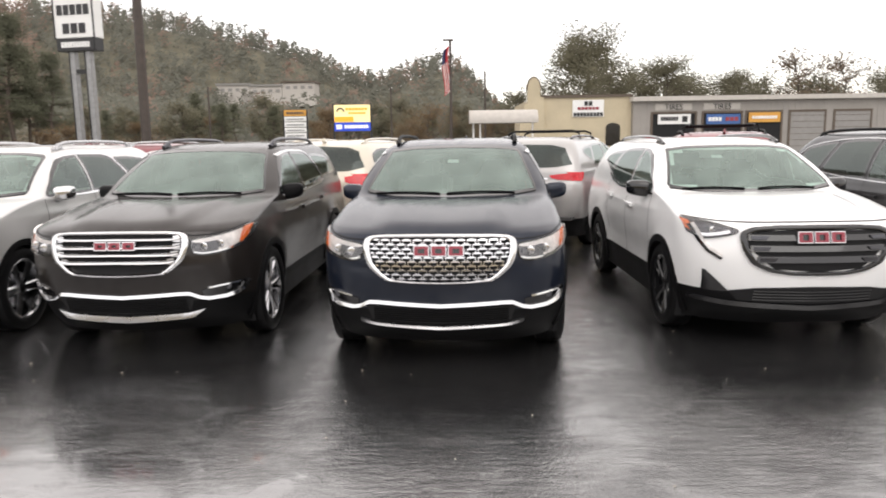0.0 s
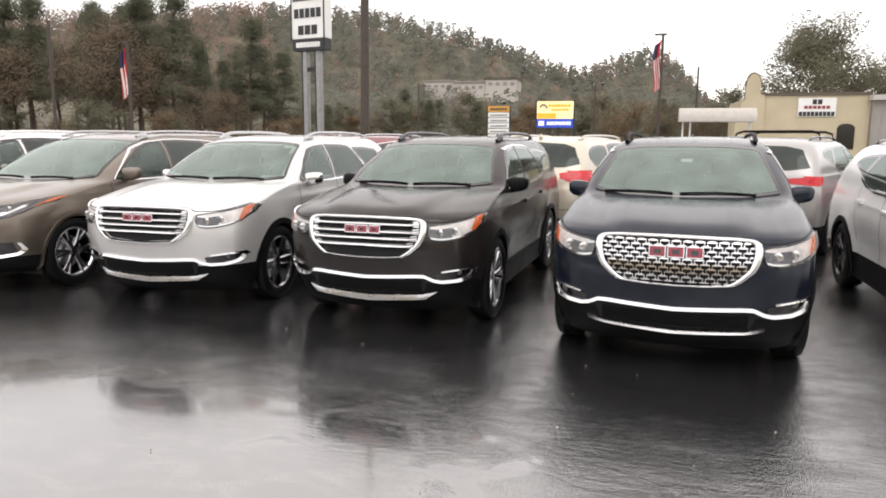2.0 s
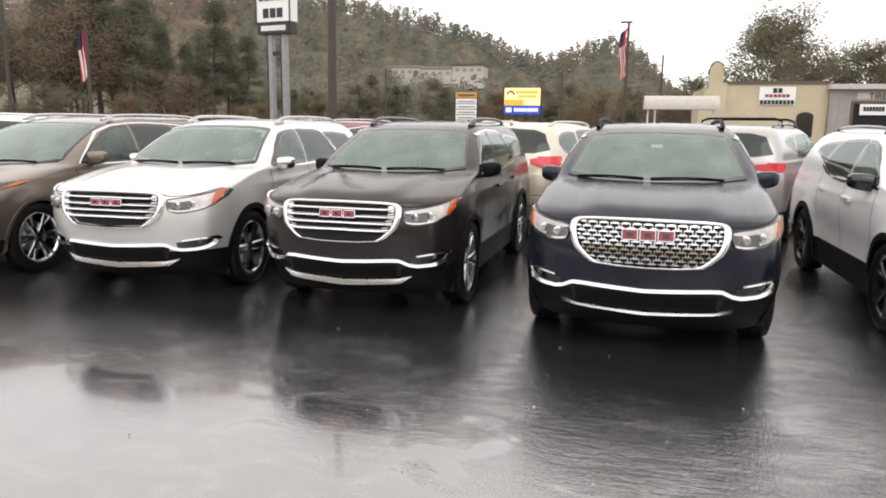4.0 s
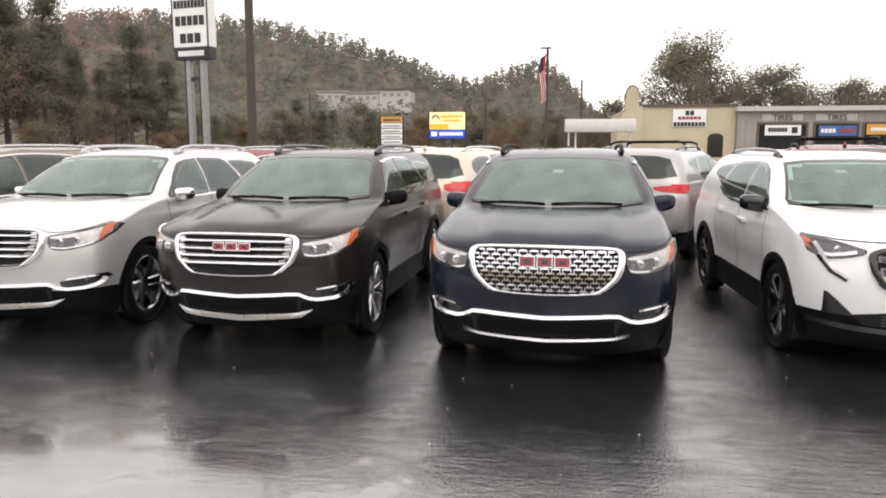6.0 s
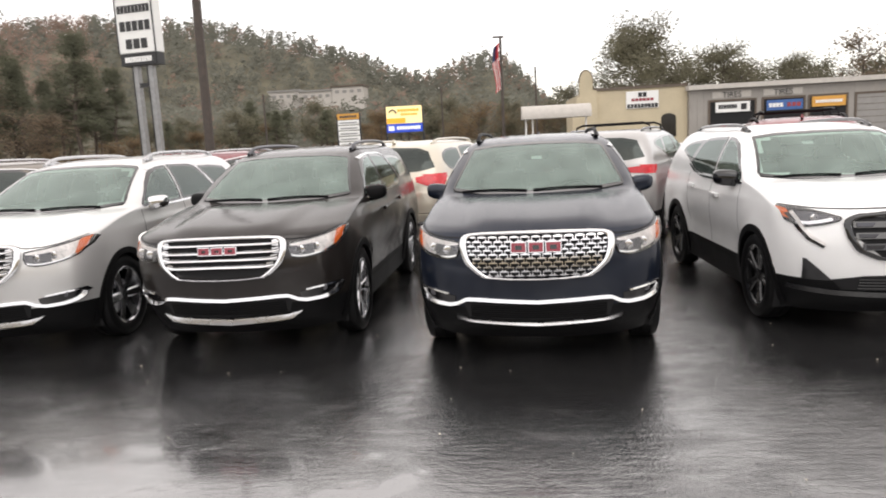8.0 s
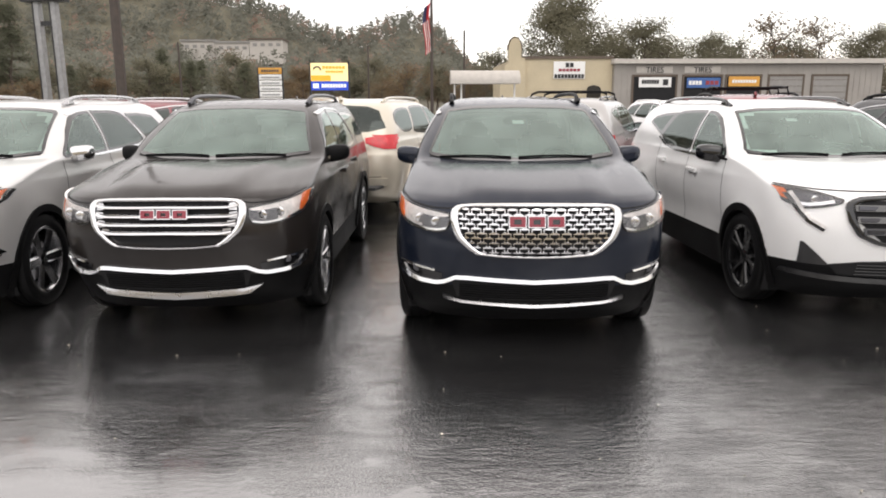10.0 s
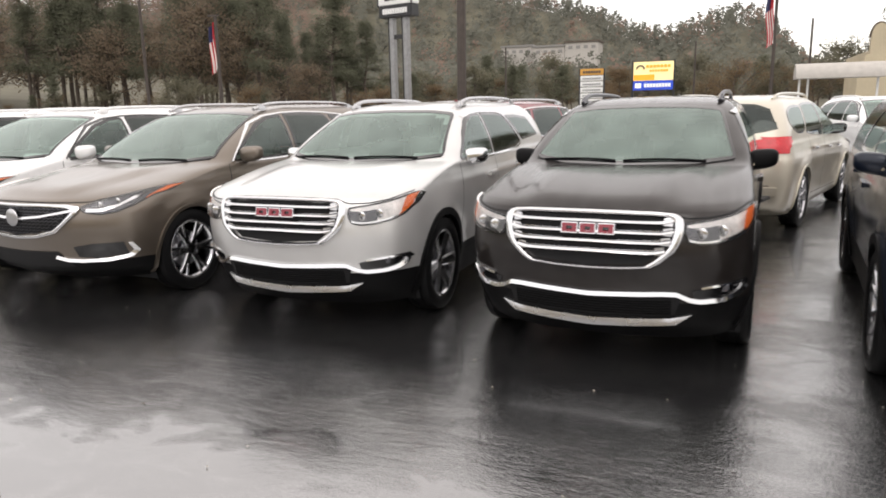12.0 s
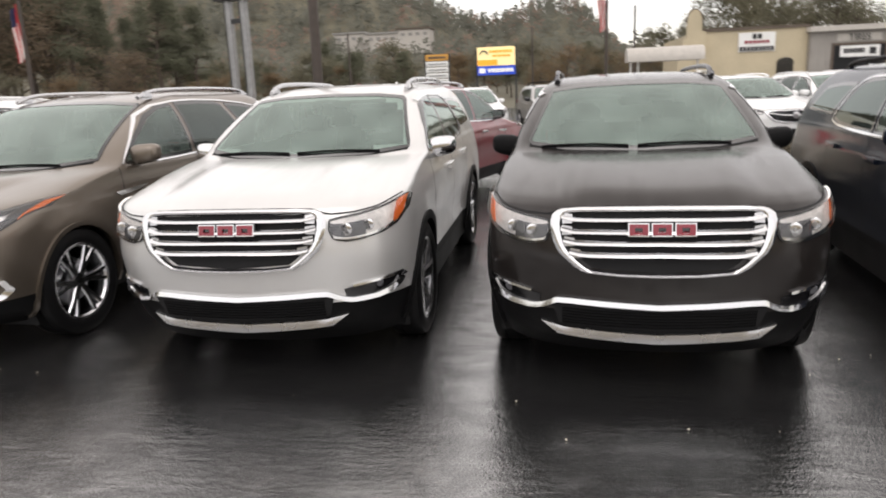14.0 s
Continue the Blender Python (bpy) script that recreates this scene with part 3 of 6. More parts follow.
def mirror_parts(car, x, y, z, cap_mat, size=1.0):
    for s in (-1, 1):
        bm = bmesh.new()
        bmesh.ops.create_uvsphere(bm, u_segments=20, v_segments=12, radius=1)
        for v in bm.verts:
            p = [math.copysign(abs(q) ** 0.62, q) for q in v.co]
            wide = 0.118 * size * (1.0 if p[0] < 0 else 1.0)
            tall = 0.080 * size * (1.08 - 0.18 * (p[0] + 1) / 2)
            deep = 0.085 * size if p[1] < 0 else 0.03 * size
            v.co = Vector((s * (x + p[0] * wide), y + p[1] * deep + 0.05 * (p[0] + 1) / 2, z + p[2] * tall + 0.012 * p[0]))
        m = part("mirror", bm, cap_mat, car, "rounded door mirror housing", True, 60)
        bm = bmesh.new()
        box(bm, s * (x - 0.13), y + 0.01, z - 0.075, 0.13, 0.08, 0.05, 0.015)
        part("mirror_arm", bm, PLASTIC, m, "black mirror arm", True)
        bm = bmesh.new()
        box(bm, s * x, y + 0.062, z, 0.17, 0.006, 0.105, 0.002, pose(0, 0, 0, 0, 0, s * 12))
        part("mirror_glass", bm, CHROME, m, "mirror glass")


def rails(car, sh, z, y0, y1, mat, x=0.62, rise=0.055):
    for s in (-1, 1):
        bm = bmesh.new()
        pts = []
        for i in range(17):
            t = i / 16
            y = y0 + (y1 - y0) * t
            up = rise * min(1, 7 * t, 7 * (1 - t)) ** 0.6 if 0 < t < 1 else -0.01
            roof = 0.02 * math.sin(math.pi * t)
            pts.append((s * (x - 0.02 * (1 - math.sin(math.pi * t))), y, z + roof + up))
        tube(bm, pts, 0.019, 8)
        for f in (0.06, 0.94):
            box(bm, s * (x - 0.01), y0 + (y1 - y0) * f, z + 0.012, 0.05, 0.20, 0.07, 0.02, None, 0.6)
        part("roof_rail", bm, mat, car, "raised roof rail", True)


def wipers(car, sh, z, spans):
    for x0, x1 in spans:
        bm = bmesh.new()
        pts = [sh.place("F", x0 + (x1 - x0) * t, z + 0.004 + 0.02 * t * (1 - t) * 2, 0.012) for t in np.linspace(0, 1, 9)]
        tube(bm, pts, 0.0075, 6)
        part("wiper", bm, PLASTIC, car, "black wiper arm and blade", True)


def cowl(car, sh, z, half):
    panel("cowl", sh, "F", [(-half, z + 0.036), (-half * 0.6, z + 0.008), (0, z), (half * 0.6, z + 0.008), (half, z + 0.036)], [(-half, z + 0.012), (-half * 0.6, z - 0.014), (0, z - 0.022), (half * 0.6, z - 0.014), (half, z + 0.012)], PLASTIC, car, 0.004, 0.004, "black cowl at the foot of the windshield", 30, 2)


def badge(car, sh, face, x0, x1, z0, z1, off=0.03):
    """A plain badge: three red blocks on chrome carriers."""
    w = (x1 - x0) / 3
    plate = panel("badge", sh, face, [(x0, z1 + 0.002), (x1, z1 + 0.002)], [(x0, z0 - 0.002), (x1, z0 - 0.002)], GLOSS_BLACK, car, off, 0.02, "black badge plate", 8, 2)
    for i in range(3):
        a, b = x0 + i * w + 0.006, x0 + (i + 1) * w - 0.006
        ring = [(a, z1), (b, z1), (b, z0), (a, z0), (a, z1)]
        d, e = 0.005, 0.020
        mid = [(a + d, z1 - d), (b - d, z1 - d), (b - d, z0 + d), (a + d, z0 + d)]
        inner = [(a + e + 0.012, z1 - e), (b - e - 0.012, z1 - e), (b - e - 0.012, z0 + e), (a + e + 0.012, z0 + e)]
        square_ring("badge_rim", sh, face, ring, mid, CHROME, plate, off + 0.009, "chrome edge of the badge")
        square_ring("badge_block", sh, face, mid, inner, RED_BADGE, plate, off + 0.012, "red enamel frame")


def square_ring(name, sh, face, outer, inner, mat, parent, off, label):
    verts = [sh.place(face, u, z, off) for u, z in outer[:4]] + [sh.place(face, u, z, off) for u, z in inner[:4]]
    verts += [sh.place(face, u, z, off - 0.012) for u, z in outer[:4]] + [sh.place(face, u, z, off - 0.012) for u, z in inner[:4]]
    faces = [(i, 4 + i, 4 + (i + 1) % 4, (i + 1) % 4) for i in range(4)]
    faces += [(i, (i + 1) % 4, 8 + (i + 1) % 4, 8 + i) for i in range(4)] + [(4 + i, 12 + i, 12 + (i + 1) % 4, 4 + (i + 1) % 4) for i in range(4)]
    return mesh_object(name, verts, faces, mat, parent, label, False)


def shut_lines(car, sh, lines):
    for face in "RL":
        for line in lines:
            strip("shut_line", sh, face, line, 0.008, DARK, car, 0.0015, 0.0, "dark gap between panels", 24)


def handles(car, sh, spots, mat):
    for face in "RL":
        for y, z in spots:
            panel("door_handle", sh, face, [(y, z + 0.022), (y + 0.24, z + 0.03)], [(y, z - 0.01), (y + 0.24, z - 0.004)], mat, car, 0.035, 0.034, "door pull handle", 10, 3, bulge=0.004)


def windows(car, sh, shield, sides, rear, trim, door_glass=SIDE_GLASS, trim_width=0.019):
    """Panes over the openings; sides: (top, bottom, glass, trimmed)."""
    top, bottom = shield
    panel("windshield", sh, "F", top, bottom, WINDSHIELD, car, 0.004, 0.0, "greenish windshield with rain on it", 30, 14).visible_shadow = False
    edge = top + bottom[::-1]
    strip("windshield_seal", sh, "F", edge + edge[:1], 0.022, GLOSS_BLACK, car, 0.006, 0.004, "black seal round the windshield", 90)
    for face in "RL":
        for t, b, g in sides:
            panel("side_window", sh, face, t, b, g, car, 0.003, 0.0, "", 18, 8).visible_shadow = False
            edge = t + b[::-1]
            strip("window_seal", sh, face, edge + edge[:1], 0.03, GLOSS_BLACK, car, 0.004, 0.006, "black seal round the pane", 60)
        if trim:
            line, mat = trim
            strip("window_trim", sh, face, line, trim_width, mat, car, 0.009, 0.010, "bright strip round the side windows", 70)
    if rear:
        t, b = rear
        panel("rear_window", sh, "B", t, b, TINTED, car, 0.004, 0.0, "dark tinted rear window", 22, 8).visible_shadow = False


def hole(top, bottom, shrink=0.03):
    """The opening behind a pane: its outline drawn in a little."""
    pts = list(top) + list(bottom)[::-1]
    cx, cz = sum(p[0] for p in pts) / len(pts), sum(p[1] for p in pts) / len(pts)
    return [(x - math.copysign(min(shrink, abs(x - cx) * 0.3), x - cx), z - math.copysign(min(shrink, abs(z - cz) * 0.3), z - cz)) for x, z in pts]


def start(name, label, category="car", group="cars on the lot"):
    return tagged(new(name), label, category, group)


def shell(car, sh, color, clad_top, shield, sides, rear, clad_mat=PLASTIC):
    holes = [("F", hole(*shield))] + [(f, hole(t, b)) for f in "RL" for t, b, g in sides]
    if rear:
        holes.append(("B", hole(*rear)))
    body_mesh(sh, car, color, clad_top, holes, clad_mat)


def lamp(car, sh, face, top, bottom, bowl=LAMP_BOWL, amber=None, eyes=(), mirrored=True, led=None):
    for s in (1, -1):
        t, b = (both(top, s), both(bottom, s)) if face in "FB" else (top, bottom)
        h = panel("headlight", sh, face, t, b, bowl, car, 0.004, 0.012, "clear headlight", 22, 8)
        edge = t + b[::-1]
        strip("lamp_seal", sh, face, edge + edge[:1], 0.012, GLOSS_BLACK, h, 0.008, 0.008, "black edge of the lamp", 50)
        for x, z, r in eyes:
            bm = bmesh.new()
            p = sh.place(face, s * x, z, 0.012)
            for k, (rr, m) in enumerate(((r, CHROME), (r * 0.5, SATIN))):
                bm = bmesh.new()
                bmesh.ops.create_uvsphere(bm, u_segments=18, v_segments=10, radius=rr)
                for v in bm.verts:
                    v.co = Vector((v.co.x, v.co.y * 0.2 - 0.004 * k, v.co.z)) + p
                part("projector" if k else "reflector", bm, m, h, "lamp projector", True)
        if face == "F" and bowl is LAMP_BOWL:
            tt, bb = resample(t, 9), resample(b, 9)
            dark = panel("lamp_shadow", sh, face, [tuple(q) for q in (tt[0:5] * 0.72 + bb[0:5] * 0.28)], [tuple(q) for q in (tt[0:5] * 0.12 + bb[0:5] * 0.88)], LAMP_DARK, h, 0.007, 0.004, "dark inner lamp housing", 12, 4)
            strip("light_bar", sh, face, [tuple(q) for q in (tt[1:8] * 0.08 + bb[1:8] * 0.92)], 0.012, CHROME, h, 0.010, 0.006, "bright lower edge of the lamp", 16)
        if amber:
            panel("turn_signal", sh, face, both(amber[0], s), both(amber[1], s), AMBER, h, 0.010, 0.012, "amber turn signal", 10, 6)
        if led:
            strip("light_bar", sh, face, both(led, s), 0.022, CHROME, h, 0.012, 0.008, "bright light guide", 20)
        panel("lens", sh, face, t, b, LENS, h, 0.022, 0.02, "clear plastic lens", 22, 6).visible_shadow = False


A_ARCH = ((0.97, 0.385), (3.83, 0.385))
A_SHIELD = ([(-0.63, 1.575), (-0.4, 1.60), (0, 1.608), (0.4, 1.60), (0.63, 1.575)], [(-0.775, 1.235), (-0.5, 1.205), (0, 1.198), (0.5, 1.205), (0.775, 1.235)])
A_SIDES = [
    ([(1.62, 1.25), (1.82, 1.40), (2.02, 1.51), (2.2, 1.555), (2.46, 1.572)], [(1.56, 1.19), (1.9, 1.185), (2.2, 1.187), (2.46, 1.19)], SIDE_GLASS),
    ([(2.53, 1.572), (2.9, 1.568), (3.12, 1.555), (3.22, 1.52)], [(2.53, 1.19), (2.9, 1.20), (3.3, 1.22), (3.5, 1.26)], TINTED),
    ([(3.34, 1.53), (3.7, 1.53), (4.1, 1.50)], [(3.62, 1.28), (3.9, 1.29), (4.32, 1.31)], TINTED),
]
A_TRIM = [(1.64, 1.17), (2.2, 1.165), (2.9, 1.18), (3.35, 1.20), (3.52, 1.235), (3.50, 1.28), (3.30, 1.50), (3.2, 1.56), (3.05, 1.585), (2.5, 1.592), (2.2, 1.576), (2.05, 1.545)]
A_REAR = ([(-0.6, 1.53), (0, 1.55), (0.6, 1.53)], [(-0.72, 1.18), (0, 1.16), (0.72, 1.18)])
A_FRAME = [(0, 1.002), (0.2, 1.001), (0.4, 0.998), (0.49, 0.991), (0.535, 0.977), (0.552, 0.950), (0.552, 0.91), (0.542, 0.85), (0.515, 0.79), (0.43, 0.722), (0.37, 0.692), (0.2, 0.680), (0, 0.676)]
A_INNER = [(0, 0.984), (0.2, 0.983), (0.39, 0.980), (0.465, 0.974), (0.495, 0.963), (0.506, 0.942), (0.505, 0.905), (0.496, 0.855), (0.475, 0.80), (0.405, 0.738), (0.352, 0.706), (0.2, 0.695), (0, 0.691)]
A_LINES = [
    [(1.42, 0.50), (1.46, 0.8), (1.50, 1.16)], [(2.49, 0.40), (2.49, 1.17)], [(3.30, 0.62), (3.42, 0.9), (3.42, 1.2)], [(1.42, 0.40), (2.5, 0.40), (3.35, 0.42)],
]

SKID_LOW = {"bars": [(-0.52, 0.335), (-0.4, 0.326), (0, 0.306), (0.4, 0.326), (0.52, 0.335)], "mesh": [(-0.60, 0.376), (-0.5, 0.352), (0, 0.328), (0.5, 0.352), (0.60, 0.376)]}


def half_width_at(half, z):
    """How far a half outline reaches at a height."""
    best = 0.0
    for (x0, z0), (x1, z1) in zip(half, half[1:]):
        if min(z0, z1) <= z <= max(z0, z1) and z0 != z1:
            best = max(best, x0 + (x1 - x0) * (z - z0) / (z1 - z0))
    return best


def large_suv(label, color, grille, seat_mat=SEAT, rail_mat=PLASTIC, mirror_mat=None, rim=RIM_SILVER, style="five_twin", sticker=False):
    """A three-row sport utility with a broad chrome-framed grille."""
    car = start("sport_utility_vehicle", label)
    sh = Shape(arch=A_ARCH)
    shell(car, sh, color, 0.46, A_SHIELD, A_SIDES, A_REAR)
    windows(car, sh, A_SHIELD, A_SIDES, A_REAR, (A_TRIM, CHROME))
    arch_trim(car, sh, PLASTIC)
    under(car, sh)
    seats(car, sh, seat_mat)
    for x in (-0.85, 0.85):
        for y, r in A_ARCH:
            wheel_parts(car, x, y, r, 0.24, rim, style)
    mirror_parts(car, 0.972, 1.72, 1.205, mirror_mat or color, 0.95)
    rails(car, sh, 1.655, 2.25, 4.2, rail_mat)
    cowl(car, sh, 1.202, 0.77)
    wipers(car, sh, 1.205, ((-0.68, -0.09), (-0.03, 0.58)))
    shut_lines(car, sh, A_LINES)
    handles(car, sh, ((2.18, 1.0), (3.12, 1.03)), color)
    # hood edge and its shut line over the lamps
    strip("hood_edge", sh, "F", [(-0.91, 1.034), (-0.82, 0.993), (-0.7, 0.974), (-0.56, 0.972), (-0.48, 1.002), (-0.3, 1.010), (0, 1.013), (0.3, 1.010), (0.48, 1.002), (0.56, 0.972), (0.7, 0.974), (0.82, 0.993), (0.91, 1.034)], 0.008, DARK, car, 0.002, 0.0, "dark gap at the hood", 50)
    # grille: the shade in its opening is painted as a near-black sheet
    g = panel("grille", sh, "F", [(-0.505, 0.94), (-0.46, 0.976), (0, 0.987), (0.46, 0.976), (0.505, 0.94)], [(-0.485, 0.82), (-0.345, 0.71), (0, 0.69), (0.345, 0.71), (0.485, 0.82)], DARK, car, 0.004, 0.0, "near-black sheet for the shade inside the grille", 24, 8)
    panel("grille_frame", sh, "F", loop_of(A_FRAME), loop_of(A_INNER), CHROME, g, 0.036, 0.045, "broad chrome grille surround", 80, 3, True, bulge=0.008)
    if grille == "bars":
        for z, wide in ((0.949, 0.021), (0.895, 0.024), (0.841, 0.024), (0.787, 0.022)):
            x = half_width_at(A_INNER, z) - 0.006
            line = [(-x, z + 0.008), (-x + 0.07, z - 0.004), (0, z), (x - 0.07, z - 0.004), (x, z + 0.008)]
            panel("grille_bar", sh, "F", [(a, b + wide / 2) for a, b in line], [(a, b - wide / 2) for a, b in line], CHROME, g, 0.03, 0.03, "chrome grille bar", 30, 4, bulge=0.004, tilt=0.022)
            for s in (-1, 1):
                panel("bar_end", sh, "F", [(s * (x - 0.004), z + 0.024), (s * (x - 0.055), z + 0.018)], [(s * (x - 0.004), z - 0.024), (s * (x - 0.055), z - 0.020)], SATIN, g, 0.034, 0.03, "satin end of the bar", 6, 2)
        badge(car, sh, "F", -0.17, 0.17, 0.872, 0.932, 0.04)
    else:
        verts, faces = [], []
        rows, step, drop = 10, 0.078, 0.0285

        def add(top, bottom, off, thick, nu=2):
            v, f = patch(sh, "F", top, bottom, off, thick, nu, 1)
            faces.extend(tuple(k + len(verts) for k in q) for q in f)
            verts.extend(v)

        for i in range(rows):
            z = 0.968 - drop * i
            x = half_width_at(A_INNER, z) - 0.002
            if x <= 0.05:
                continue
            for k in range(-9, 10):
                c = step * (k + (0.5 if i % 2 else 0.0))
                a, b = max(c - 0.034, -x), min(c + 0.034, x)
                if b - a < 0.012:
                    continue
                # a lens-shaped bar, and the short recessed webs that tie it to the row below
                add([(a, z), (a + 0.35 * (b - a), z + 0.0065), (b - 0.35 * (b - a), z + 0.0065), (b, z)], [(a, z - 0.003), (a + 0.35 * (b - a), z - 0.0065), (b - 0.35 * (b - a), z - 0.0065), (b, z - 0.003)], 0.030, 0.02, 4)
                for e in (c - 0.029, c + 0.029):
                    if i < rows - 1 and abs(e) < half_width_at(A_INNER, z - drop) - 0.01:
                        add([(e - 0.0025, z - 0.002), (e + 0.0025, z - 0.002)], [(e - 0.0025, z - drop + 0.004), (e + 0.0025, z - drop + 0.004)], 0.020, 0.012)
        tagged(mesh_object("grille_mesh", verts, faces, CHROME, g, "chrome mesh of small interlocking bars", False), kind="stuff")
        badge(car, sh, "F", -0.185, 0.185, 0.862, 0.932, 0.044)
    lamp(car, sh, "F", [(0.570, 0.938), (0.62, 0.948), (0.72, 0.960), (0.82, 0.980), (0.885, 1.002), (0.925, 1.020), (0.933, 1.024)], [(0.566, 0.89), (0.59, 0.838), (0.66, 0.822), (0.74, 0.828), (0.84, 0.850), (0.90, 0.885), (0.938, 0.95)],
         amber=([(0.895, 1.002), (0.912, 1.010), (0.930, 1.018)], [(0.884, 0.888), (0.905, 0.905), (0.925, 0.945)]), eyes=((0.655, 0.884, 0.036), (0.765, 0.898, 0.034)))
    # lower face: dark intake, chrome swoosh, fog lamps, skid plate
    intake = panel("lower_intake", sh, "F", [(-0.56, 0.505), (-0.3, 0.49), (0, 0.485), (0.3, 0.49), (0.56, 0.505)], [(-0.52, 0.385), (0, 0.365), (0.52, 0.385)], DARK, car, 0.010, 0.02, "black lower intake", 30, 6)
    for i in range(6):
        z = 0.475 - 0.017 * i
        strip("intake_slat", sh, "F", [(-0.5, z + 0.004), (0, z - 0.006), (0.5, z + 0.004)], 0.006, PLASTIC, intake, 0.018, 0.012, "", 18)
    for s in (1, -1):
        panel("fog_pocket", sh, "F", both([(0.62, 0.540), (0.72, 0.560), (0.84, 0.585), (0.915, 0.592)], s), both([(0.63, 0.475), (0.72, 0.485), (0.83, 0.51), (0.93, 0.56)], s), GLOSS_BLACK, car, 0.006, 0.012, "black fog lamp pocket", 16, 5)
        strip("fog_trim", sh, "F", both([(0.67, 0.560), (0.75, 0.570), (0.82, 0.577), (0.875, 0.581)], s), 0.011, CHROME, car, 0.010, 0.02, "thin chrome strip over the fog lamp", 16, tilt=0.005)
        bm = bmesh.new()
        p = sh.place("F", s * 0.80, 0.555, 0.004)
        bmesh.ops.create_uvsphere(bm, u_segments=16, v_segments=8, radius=0.028)
        for v in bm.verts:
            v.co = Vector((v.co.x, v.co.y * 0.4, v.co.z)) + p
        part("fog_lamp", bm, LAMP_DARK, car, "small round fog lamp", True)
    strip("chrome_swoosh", sh, "F", [(-0.900, 0.560), (-0.885, 0.530), (-0.85, 0.503), (-0.78, 0.483), (-0.66, 0.478), (-0.60, 0.492), (-0.53, 0.528), (-0.45, 0.530), (0, 0.508), (0.45, 0.530), (0.53, 0.528), (0.60, 0.492), (0.66, 0.478), (0.78, 0.483), (0.85, 0.503), (0.885, 0.530), (0.900, 0.560)], 0.022, CHROME, car, 0.014, 0.03, "wavy chrome bumper strip", 120, tilt=0.014)
    panel("skid_plate", sh, "F", [(-0.62, 0.385), (-0.5, 0.362), (0, 0.338), (0.5, 0.362), (0.62, 0.385)], SKID_LOW[grille], SATIN, car, 0.012, 0.03, "satin silver skid plate", 30, 4, tilt=0.025)
    # tail
    for s in (1, -1):
        panel("tail_light", sh, "B", both([(0.45, 1.10), (0.65, 1.12), (0.82, 1.13)], s), both([(0.46, 0.95), (0.65, 0.94), (0.83, 0.96)], s), RED_LENS, car, 0.01, 0.02, "red tail light", 14, 4)
    bm = bmesh.new()
    box(bm, 0, 4.60, 1.69, 0.06, 0.22, 0.09, 0.02, pose(0, 0, 0, 12), 0.3)
    part("roof_fin", bm, color, car, "shark fin aerial", True)
    bm = bmesh.new()
    p = sh.place("F", 0, 1.565, -0.05)
    box(bm, p.x, p.y + 0.02, p.z, 0.10, 0.06, 0.06, 0.015)
    box(bm, p.x, p.y + 0.17, p.z - 0.035, 0.23, 0.04, 0.065, 0.015)
    part("rear_view_mirror", bm, CABIN, car, "rear-view mirror behind the glass", True)
    if sticker:
        panel("sticker", sh, "F", [(-0.05, 1.505), (0.05, 1.505)], [(-0.05, 1.478), (0.05, 1.478)], PAPER, car, -0.012, 0.0, "white paper sticker behind the glass", 4, 2)
    return car


# a longer, sleeker three-row body
SLEEK = [
    (0.22, 0.30, 4.92, 0.88, 0.60, 2.3, 0.42, 2.6), (0.32, 0.12, 5.08, 0.935, 0.60, 2.3, 0.42, 2.8), (0.45, 0.06, 5.13, 0.965, 0.60, 2.4, 0.42, 2.8),
    (0.60, 0.02, 5.16, 0.985, 0.60, 2.4, 0.42, 2.8), (0.72, 0.00, 5.17, 0.990, 0.62, 2.4, 0.42, 2.8), (0.84, 0.02, 5.16, 0.990, 0.62, 2.4, 0.42, 2.8),
    (0.925, 0.05, 5.15, 0.985, 0.70, 2.3, 0.42, 2.8), (0.96, 0.12, 5.14, 0.978, 0.70, 2.3, 0.42, 2.8), (1.005, 0.30, 5.13, 0.970, 0.66, 2.3, 0.42, 2.8),
    (1.05, 0.62, 5.12, 0.960, 0.58, 2.4, 0.41, 2.8), (1.11, 1.00, 5.10, 0.948, 0.50, 2.4, 0.40, 2.8), (1.155, 1.32, 5.08, 0.930, 0.40, 2.4, 0.40, 2.8),
    (1.28, 1.56, 5.02, 0.900, 0.34, 2.4, 0.38, 2.8), (1.45, 1.90, 4.92, 0.835, 0.32, 2.4, 0.38, 2.8), (1.58, 2.20, 4.80, 0.760, 0.32, 2.4, 0.38, 2.8),
    (1.645, 2.42, 4.68, 0.710, 0.34, 2.4, 0.38, 2.8), (1.690, 2.70, 4.50, 0.630, 0.34, 2.4, 0.38, 2.6), (1.715, 3.00, 4.20, 0.500, 0.32, 2.2, 0.36, 2.6),
    (1.725, 3.25, 3.90, 0.340, 0.30, 2.0, 0.30, 2.2),
]
S_ARCH = ((1.03, 0.385), (4.09, 0.385))
S_SHIELD = ([(-0.66, 1.60), (-0.4, 1.625), (0, 1.632), (0.4, 1.625), (0.66, 1.60)], [(-0.81, 1.20), (-0.5, 1.165), (0, 1.158), (0.5, 1.165), (0.81, 1.20)])
S_SIDES = [
    ([(1.76, 1.20), (2.0, 1.36), (2.25, 1.50), (2.5, 1.575), (2.72, 1.595)], [(1.74, 1.155), (2.1, 1.155), (2.4, 1.16), (2.72, 1.17)], SIDE_GLASS),
    ([(2.80, 1.60), (3.2, 1.602), (3.5, 1.59), (3.6, 1.57)], [(2.80, 1.17), (3.2, 1.185), (3.6, 1.21), (3.8, 1.23)], TINTED),
    ([(3.70, 1.575), (4.0, 1.555), (4.35, 1.51)], [(3.92, 1.25), (4.2, 1.28), (4.55, 1.35)], TINTED),
]
